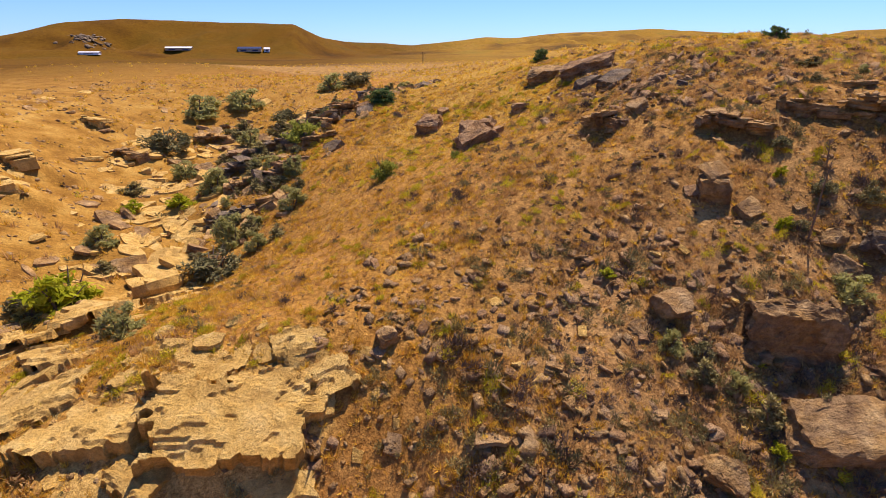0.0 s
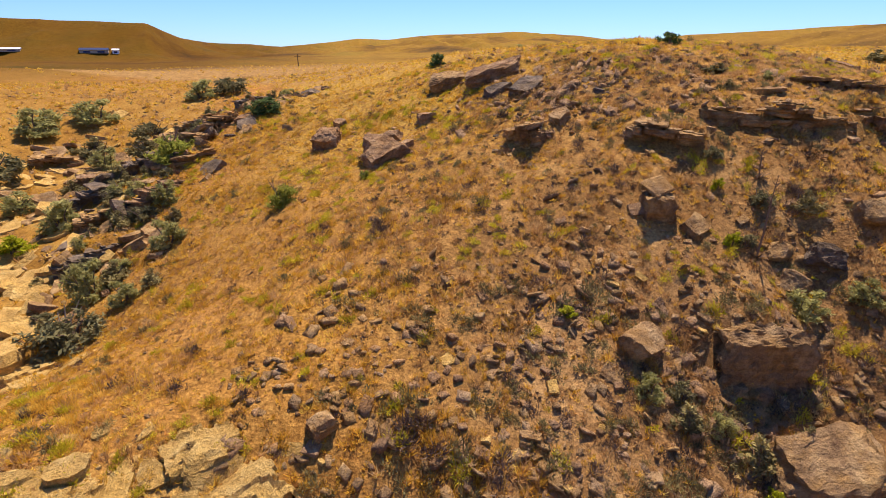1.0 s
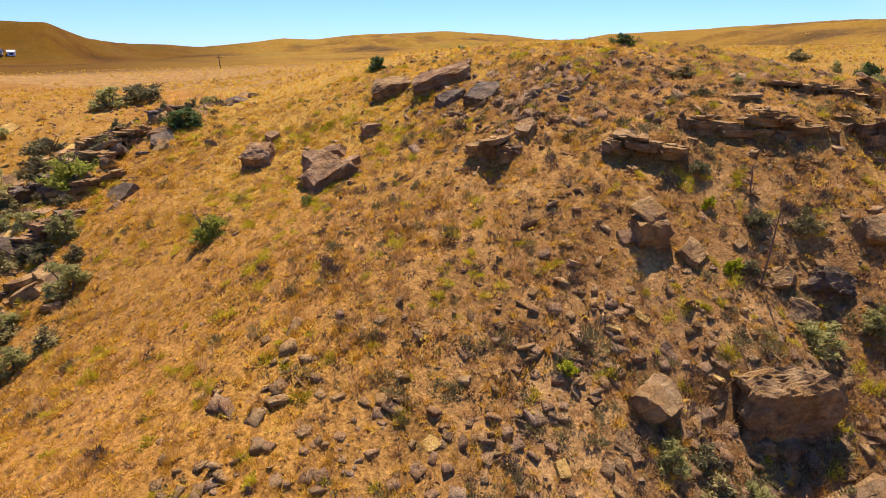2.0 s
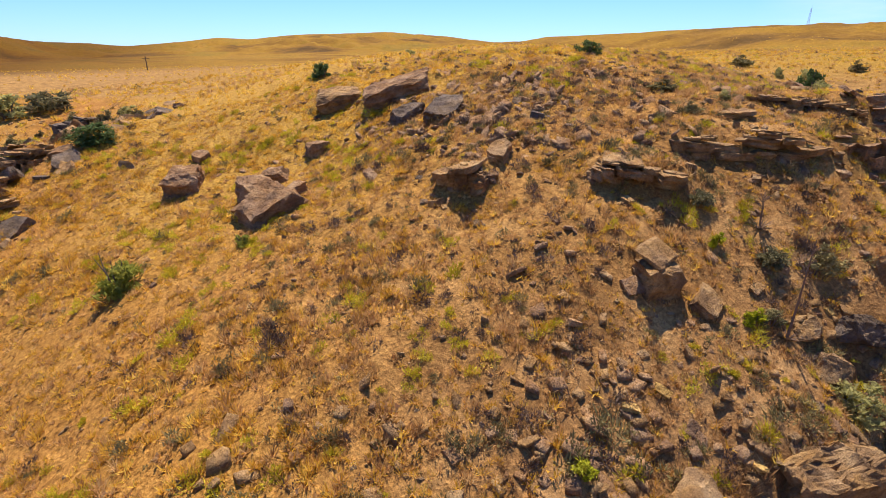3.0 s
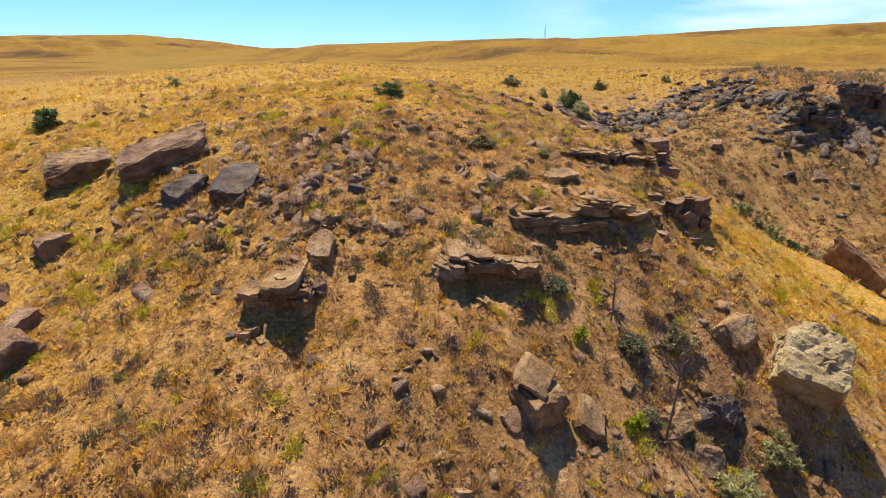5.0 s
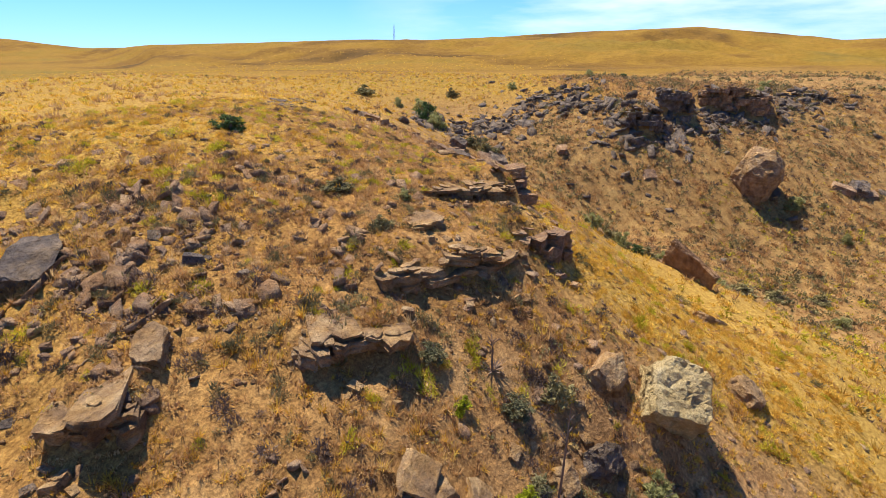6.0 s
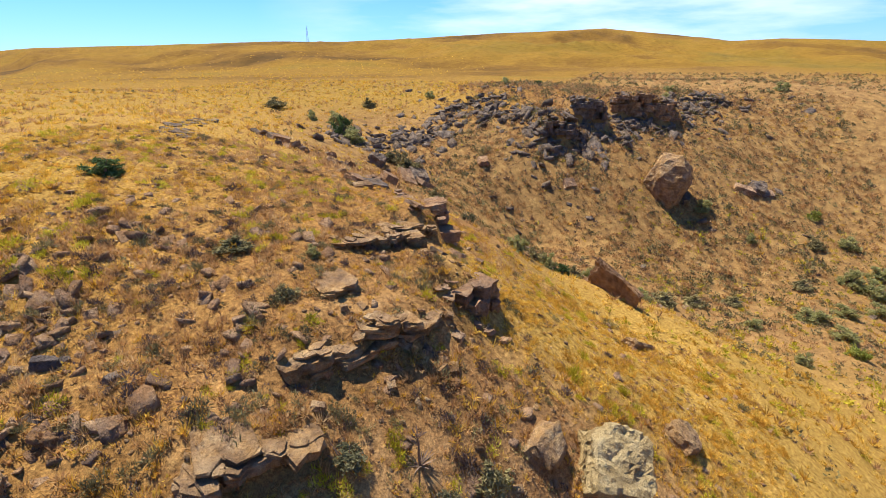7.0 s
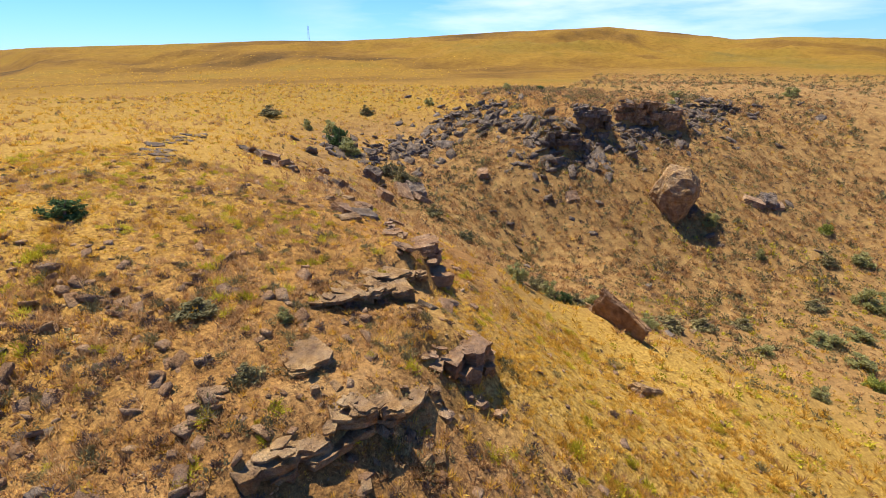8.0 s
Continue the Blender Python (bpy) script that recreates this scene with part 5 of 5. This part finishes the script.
def box(bm, lo, hi):
    vs = bmesh.ops.create_cube(bm, size=1)["verts"]
    for v in vs:
        v.co = Vector([lo[k] + (v.co[k] + 0.5) * (hi[k] - lo[k]) for k in range(3)])


def barn(x, y, length, wide, eave, ridge, turn, wall_mat, roof_mat, label, doors=2):
    ob = tagged(new("barn"), label, "building")
    ob.matrix_world = pose(x, y, float(ground_height(x, y)) - 0.6, 0, 0, turn)
    bm = bmesh.new()
    box(bm, (-length / 2, -wide / 2, 0), (length / 2, wide / 2, eave + 0.6))
    for s in (-1, 1):
        vs = [bm.verts.new((s * (length / 2 - 0.02), q, z)) for q, z in ((-wide / 2, eave + 0.6), (wide / 2, eave + 0.6), (0, ridge + 0.55))]
        bm.faces.new(vs)
    part("wall", bm, wall_mat, ob)
    for s in (-1, 1):
        bm = bmesh.new()
        box(bm, (-length / 2 - 0.4, -0.06, -0.08), (length / 2 + 0.4, math.hypot(wide / 2 + 0.4, ridge - eave) + 0.1, 0.08))
        r = part("roof", bm, roof_mat, ob)
        r.matrix_local = pose(0, -s * (wide / 2 + 0.4), eave + 0.5, math.degrees(math.atan2(ridge - eave, wide / 2)), 0, 0 if s > 0 else 180)
    for k in range(doors):
        bm = bmesh.new()
        w = length / doors
        box(bm, (-length / 2 + w * (k + 0.25), -wide / 2 - 0.05, 0.5), (-length / 2 + w * (k + 0.75), -wide / 2 + 0.02, eave * 0.85))
        part("door", bm, BLUE_METAL, ob)


def lattice_tower(x, y, high):
    ob = tagged(new("lattice_tower"), "thin grey steel lattice mast on the ridge", "tower")
    ob.matrix_world = pose(x, y, float(ground_height(x, y)) - 0.4)
    leg = lambda k, z: Vector((math.cos(2.094 * k), math.sin(2.094 * k), 0)) * (0.75 - 0.45 * z / high) + Vector((0, 0, z))
    for k in range(3):
        bm = bmesh.new()
        tube(bm, [tuple(leg(k, 0)), tuple(leg(k, high))], [0.08, 0.06], 5)
        part("leg", bm, STEEL, ob)
        bm = bmesh.new()
        for j in range(8):
            a, b = leg(k, high * j / 8), leg((k + 1) % 3, high * (j + 1) / 8)
            tube(bm, [tuple(a), tuple(b)], [0.035, 0.035], 4)
        part("bracing", bm, STEEL, ob)
    bm = bmesh.new()
    tube(bm, [(0, 0, high - 0.2), (0, 0, high + 1.2)], [0.05, 0.03], 5)
    part("antenna", bm, STEEL, ob)


def pole(x, y, high):
    ob = tagged(new("utility_pole"), "weathered wooden utility pole on the plain", "pole")
    ob.matrix_world = pose(x, y, float(ground_height(x, y)) - 0.3, 0, 0, 20)
    bm = bmesh.new()
    tube(bm, [(0, 0, 0), (0, 0, high)], [0.15, 0.1], 8)
    part("post", bm, WOOD, ob)
    bm = bmesh.new()
    box(bm, (-0.9, -0.05, high - 0.7), (0.9, 0.05, high - 0.55))
    part("crossarm", bm, WOOD, ob)


build_shrubs()
stalk(12.0, 16.4, 2.7, 3, 30)
stalk(13.7, 18.7, 1.0, -4, 100)
loose_rocks()
barn(-168, 491, 19, 9, 2.0, 3.4, 12, TAN_WALL, BLUE_METAL, "long shed with a dark blue roof under the mesa")
barn(-154, 494, 4.5, 5, 2.2, 3.2, 12, WHITE_METAL, WHITE_METAL, "small white outbuilding beside a long shed", 1)
barn(-219, 469, 20, 8, 1.4, 2.4, 14, TAN_WALL, WHITE_METAL, "long shed with a white metal roof under the mesa")
barn(-261, 416, 13, 6, 1.2, 1.8, 14, WHITE_METAL, WHITE_METAL, "low white shed on the plain", 1)
lattice_tower(321, 207, 9.0)
pole(-6, 168, 3.6)


# ---- grass, brush and grit ----
def in_view(px, py, slack=6):
    """The side of the hill that the flight looks over."""
    b = np.degrees(np.arctan2(px - 0.5, py - 6))
    return ((b > -46 - slack) | (np.degrees(np.arctan2(px, py)) > -44 - slack)) & (b < 118 + slack)


def spread_over(rng, x0, x1, y0, y1, n, chance, hole=None):
    px, py = rng.uniform(x0, x1, n), rng.uniform(y0, y1, n)
    ok = in_view(px, py) & (rng.random(n) < chance(px, py))
    if hole:
        ok &= ~((px > hole[0]) & (px < hole[1]) & (py > hole[2]) & (py < hole[3]))
    return px[ok], py[ok]


def patch(px, py, scale, seed):
    return smooth(-0.5, 0.6, fbm(px * scale, py * scale, 3, seed))


def bare(px, py):
    """How bare the soil is: the gully, its bank and the foot of the hill."""
    gully = smooth(-9.5, -13, px) * smooth(62, 50, py) * smooth(13, 18, py)
    foot = np.exp(-(((px + 5.8) / 3.4) ** 2 + ((py - 10.8) / 1.6) ** 2))
    return np.clip(np.maximum(0.5 * gully, 0.95 * foot), 0, 1)


def over_edge(px, py):
    """The golden flank that falls from the spur's ledges to the ravine floor."""
    return smooth(-2.4, 1.2, 0.75 * (px - 17) - 0.66 * (py - 15)) * smooth(44, 38, px)


def golden(px, py):
    """Share of golden against rusty grass."""
    left, crest, flank = smooth(5, -3, px), smooth(27, 36, py), over_edge(px, py)
    return np.clip(0.30 + 0.5 * np.maximum(np.maximum(left, crest), flank) + 0.35 * (patch(px, py, 0.22, 40) - 0.5), 0.05, 0.95) * (1 - 0.8 * smooth(-0.5, 1.5, ((px - 33) * 14 + (py - 22) * 13) / 19.1) * smooth(40, 33, py) * smooth(-4, 4, py - 0.1 * px + 3))


def build_stuff():
    rng = np.random.default_rng(9)
    near, mid = (-14, 31, 8, 45), (-36, 95, -14, 78)
    tufts, wide = [tuft_kind(rng, 27, 0.7, 0.036) for _ in range(8)], [tuft_kind(rng, 14, 0.9, 0.08) for _ in range(6)]
    clumps, small, pebbles = [clump_kind(rng, 210, 0.034) for _ in range(8)], [clump_kind(rng, 30, 0.1) for _ in range(6)], [pebble_kind(rng) for _ in range(8)]

    def lay(name, mat, kinds, label, category, sets, **kw):
        px, py, size = [np.concatenate([s[k] for s in sets]) for k in range(3)]
        tagged(scatter_mesh(name, mat, kinds, px, py, size, rng, **kw), label, category, kind="stuff")

    def some(area, per_m2, chance, lo, hi, hole=None):
        n = int((area[1] - area[0]) * (area[3] - area[2]) * per_m2)
        px, py = spread_over(rng, *area, n, chance, hole)
        return px, py, rng.uniform(lo, hi, len(px)) * (0.8 + 0.4 * patch(px, py, 0.5, 61))

    grassy = lambda x, y: 1 - bare(x, y)
    drift = lambda x, y: 0.12 + 0.88 * smooth(-0.2, 0.3, fbm(x * 1.4, y * 1.4, 2, 35))
    lay("golden_grass", GOLD_GRASS, tufts, "golden dry grass tufts covering the hill", "grass", [
        some(near, 19, lambda x, y: grassy(x, y) * golden(x, y) * drift(x, y), 0.12, 0.32), some((-22, -5, 10.5, 19), 8, lambda x, y: 0.25 + 0.75 * patch(x, y, 0.5, 33), 0.12, 0.3)], lean=0.15)
    lay("golden_grass_short", GOLD_GRASS, wide, "short golden dry grass over hill and plateau", "grass", [
        some(near, 7, lambda x, y: grassy(x, y) * golden(x, y), 0.1, 0.22), some(mid, 1.5, lambda x, y: grassy(x, y) * golden(x, y), 0.2, 0.42, near), some((-120, 220, 60, 220), 0.05, lambda x, y: golden(x, y), 0.3, 0.5, mid)], lean=0.15)
    lay("rusty_grass", RUST_GRASS, tufts, "rusty brown dry grass tufts on the slope", "grass", [
        some(near, 22, lambda x, y: grassy(x, y) * (1 - golden(x, y)) * drift(x, y), 0.12, 0.32)], lean=0.15)
    lay("rusty_grass_short", RUST_GRASS, wide, "short rusty brown dry grass over the slopes", "grass", [
        some(near, 9, lambda x, y: grassy(x, y) * (1 - golden(x, y)), 0.1, 0.22), some(mid, 2.0, lambda x, y: grassy(x, y) * (1 - golden(x, y)), 0.22, 0.5, near)], lean=0.15)
    lay("rusty_bunch_grass", RUST_GRASS, small, "rounded rusty bunches of dry grass on the slope", "grass", [
        some(near, 4.2, lambda x, y: grassy(x, y) * (1 - golden(x, y)) * (0.3 + 0.7 * patch(x, y, 0.7, 91)), 0.14, 0.34)])
    lay("golden_bunch_grass", GOLD_GRASS, small, "rounded golden bunches of dry grass on hill and flank", "grass", [
        some(near, 2.6, lambda x, y: grassy(x, y) * golden(x, y) * (0.3 + 0.7 * patch(x, y, 0.7, 92)), 0.14, 0.34), some((20, 44, 2, 18), 1.6, lambda x, y: over_edge(x, y) * (0.2 + 0.8 * patch(x, y, 0.5, 93)), 0.16, 0.4)])
    shade = lambda x, y: np.clip(0.22 + 0.85 * smooth(-4, 5, x) * smooth(36, 22, y) + 0.5 * smooth(44, 54, x), 0, 1) * (1 - 0.85 * over_edge(x, y))
    beyond = lambda x, y: smooth(-0.5, 1.5, ((x - 33) * 14 + (y - 22) * 13) / 19.1) * smooth(40, 33, y)
    low, brow = (-3, 17, 8.5, 24), (5, 21, 20, 35)
    in_hollow = lambda x, y: smooth(18.5, 14.5, y - 0.25 * (x - 8)) * (1 - 0.9 * smooth(12.5, 15.5, x))
    on_brow = lambda x, y: np.exp(-((x - 12.0) / 5.5) ** 2 - ((y - 27) / 6) ** 2)
    lay("sagebrush", SAGE, clumps, "grey-green sagebrush clumps on the slope", "brush", [
        some(near, 1.3, lambda x, y: shade(x, y) * (0.25 + 0.75 * patch(x, y, 0.35, 44)), 0.16, 0.42), some(low, 1.5, lambda x, y: in_hollow(x, y) * (0.3 + 0.7 * patch(x, y, 0.6, 49)), 0.2, 0.5)])
    lay("sagebrush_far", SAGE, small, "grey-green sagebrush over the ravine and the far slopes", "brush", [
        some(near, 1.2, shade, 0.12, 0.26), some(mid, 0.5, lambda x, y: shade(x, y) * (0.2 + 0.5 * smooth(46, 34, y)), 0.2, 0.5, near), some((34, 66, -18, 9), 1.4, lambda x, y: 0.3 + 0.7 * patch(x, y, 0.2, 55), 0.25, 0.7), some((46, 98, -14, 34), 0.9, lambda x, y: beyond(x, y) * (0.3 + 0.7 * patch(x, y, 0.3, 83)), 0.35, 0.85),
        some((78, 165, -55, 24), 0.26, lambda x, y: 0.3 + 0.7 * patch(x, y, 0.2, 84), 0.35, 0.85)])
    lay("scrub", RUST_GRASS, small, "brown scrub clumps over the far slope of the ravine", "brush", [
        some((36, 98, -16, 40), 1.6, lambda x, y: beyond(x, y) * (0.4 + 0.6 * patch(x, y, 0.2, 81)), 0.3, 0.75), some((78, 165, -55, 24), 0.28, lambda x, y: x * 0 + 0.7, 0.35, 0.8)])
    lay("dead_brush", DEAD, clumps, "dark dead brush clumps on the slope", "brush", [
        some(near, 1.1, lambda x, y: shade(x, y) * (0.2 + 0.8 * patch(x, y, 0.4, 47)), 0.15, 0.4), some(low, 1.1, lambda x, y: in_hollow(x, y) * (0.3 + 0.7 * patch(x, y, 0.6, 50)), 0.2, 0.5), some(brow, 0.3, on_brow, 0.16, 0.4)])
    lay("dead_brush_small", DEAD, small, "small dark dead brush tufts on the slopes", "brush", [
        some(near, 0.9, shade, 0.1, 0.24), some(mid, 0.4, lambda x, y: shade(x, y) * (0.1 + 0.6 * smooth(46, 34, y)), 0.2, 0.45, near), some((46, 98, -14, 34), 0.6, lambda x, y: beyond(x, y), 0.2, 0.5)])
    lay("yellow_brush", YELLOW, clumps, "yellow-green flowering brush clumps", "brush", [
        some(near, 1.1, lambda x, y: grassy(x, y) * (0.15 + 0.85 * patch(x, y, 0.3, 52)), 0.16, 0.42)])
    lay("yellow_brush_far", YELLOW, small, "yellow-green brush on the far slopes", "brush", [
        some(mid, 0.12, lambda x, y: grassy(x, y) * 0.6, 0.2, 0.4, near), some((28, 66, -18, 14), 0.7, lambda x, y: 0.2 + 0.8 * patch(x, y, 0.25, 54), 0.25, 0.65)])
    loose = []
    for k in range(6):
        bm = stone_mesh(350 + k, 1.0, rng.uniform(0.6, 0.9), rng.uniform(0.16, 0.4), 1, rng.uniform(0.1, 0.6))
        bmesh.ops.triangulate(bm, faces=bm.faces)
        bm.verts.index_update()
        loose.append((np.array([q.co[:] for q in bm.verts]), np.array([[q.index for q in f.verts] for f in bm.faces])))
        bm.free()
    edge = [(57, 41), (66, 36.5), (72, 33), (70, 27), (66, 22), (69.5, 19), (76, 13.5), (82, 9), (92, 3)]

    def rim(x, y):
        near_edge = np.full(x.shape, 1e9)
        for (ax, ay), (bx, by) in zip(edge, edge[1:]):
            q = np.clip(((x - ax) * (bx - ax) + (y - ay) * (by - ay)) / ((bx - ax) ** 2 + (by - ay) ** 2), 0, 1)
            near_edge = np.minimum(near_edge, np.hypot(x - ax - q * (bx - ax) + 1.2, y - ay - q * (by - ay)))
        return np.exp(-(near_edge / 2.6) ** 2) + 0.06 * np.exp(-(near_edge / 7) ** 2) + 0.004

    lay("rim_rocks", GREY_STONE, loose, "dark broken rocks below the plateau edge and on the far slope", "rocks", [
        some((48, 96, -14, 48), 2.8, rim, 0.3, 1.4)], sink=0.14, lean=0.4, stretch=((0.8, 1.2), (0.8, 1.2), (0.7, 1.3)))
    lay("slope_rocks", RED_STONE, loose, "small brown rocks lying between the grass tufts", "rocks", [
        some(near, 2.6, lambda x, y: (0.1 + 0.5 * patch(x, y, 0.25, 66) + 0.4 * smooth(19, 14, y)) * smooth(-4, 4, x) * (1 - 0.7 * over_edge(x, y)), 0.1, 0.36), some((-4, 15, 8.5, 19), 5.0, lambda x, y: patch(x, y, 0.5, 67) * smooth(19, 15, y), 0.14, 0.48)], sink=0.12, lean=0.25, stretch=((0.8, 1.2), (0.8, 1.2), (0.7, 1.3)))
    lay("tan_chips", SANDSTONE, loose, "tan flat stone chips between brush on the lower slope", "stones", [
        some((-4, 15, 8.5, 21), 5.5, lambda x, y: smooth(21, 16, y) * (0.25 + 0.75 * patch(x, y, 0.7, 69)), 0.12, 0.42)], sink=0.05, lean=0.35, stretch=((0.8, 1.2), (0.8, 1.2), (0.7, 1.3)))
    lay("mesa_rocks", GREY_STONE, loose, "dark broken rock outcrop on the side of the mesa", "rocks", [
        (rng.normal(-281, 6, 170), rng.normal(450, 8, 170), rng.uniform(1.5, 4.2, 170))], sink=0.2, lean=0.1, stretch=((0.8, 1.4), (0.8, 1.2), (0.7, 1.3)))
    lay("scree", RED_STONE, loose, "dark broken scree on the brow of the hill", "rocks", [
        some((5, 21, 19, 35), 15, lambda x, y: patch(x, y, 0.4, 63) * np.exp(-((x - 12.0) / 5.0) ** 2 - ((y - 26.5) / 6) ** 2), 0.14, 0.55)], sink=0.16, lean=0.4, stretch=((0.8, 1.2), (0.8, 1.2), (0.7, 1.3)))
    lay("scattered_stones", SANDSTONE, pebbles, "small scattered sandstone chips on the soil", "stones", [
        some(near, 2.4, lambda x, y: 0.3 + 0.7 * np.maximum(np.maximum(bare(x, y), smooth(20, 14, y)), patch(x, y, 0.3, 57)), 0.03, 0.14),
        some((-40, -9, 10, 66), 2.4, lambda x, y: 0.3 + 0.7 * patch(x, y, 0.2, 71), 0.06, 0.26), some((52, 92, -4, 40), 0.4, lambda x, y: x * 0 + 0.6, 0.1, 0.3)], sink=0.15)


build_stuff()
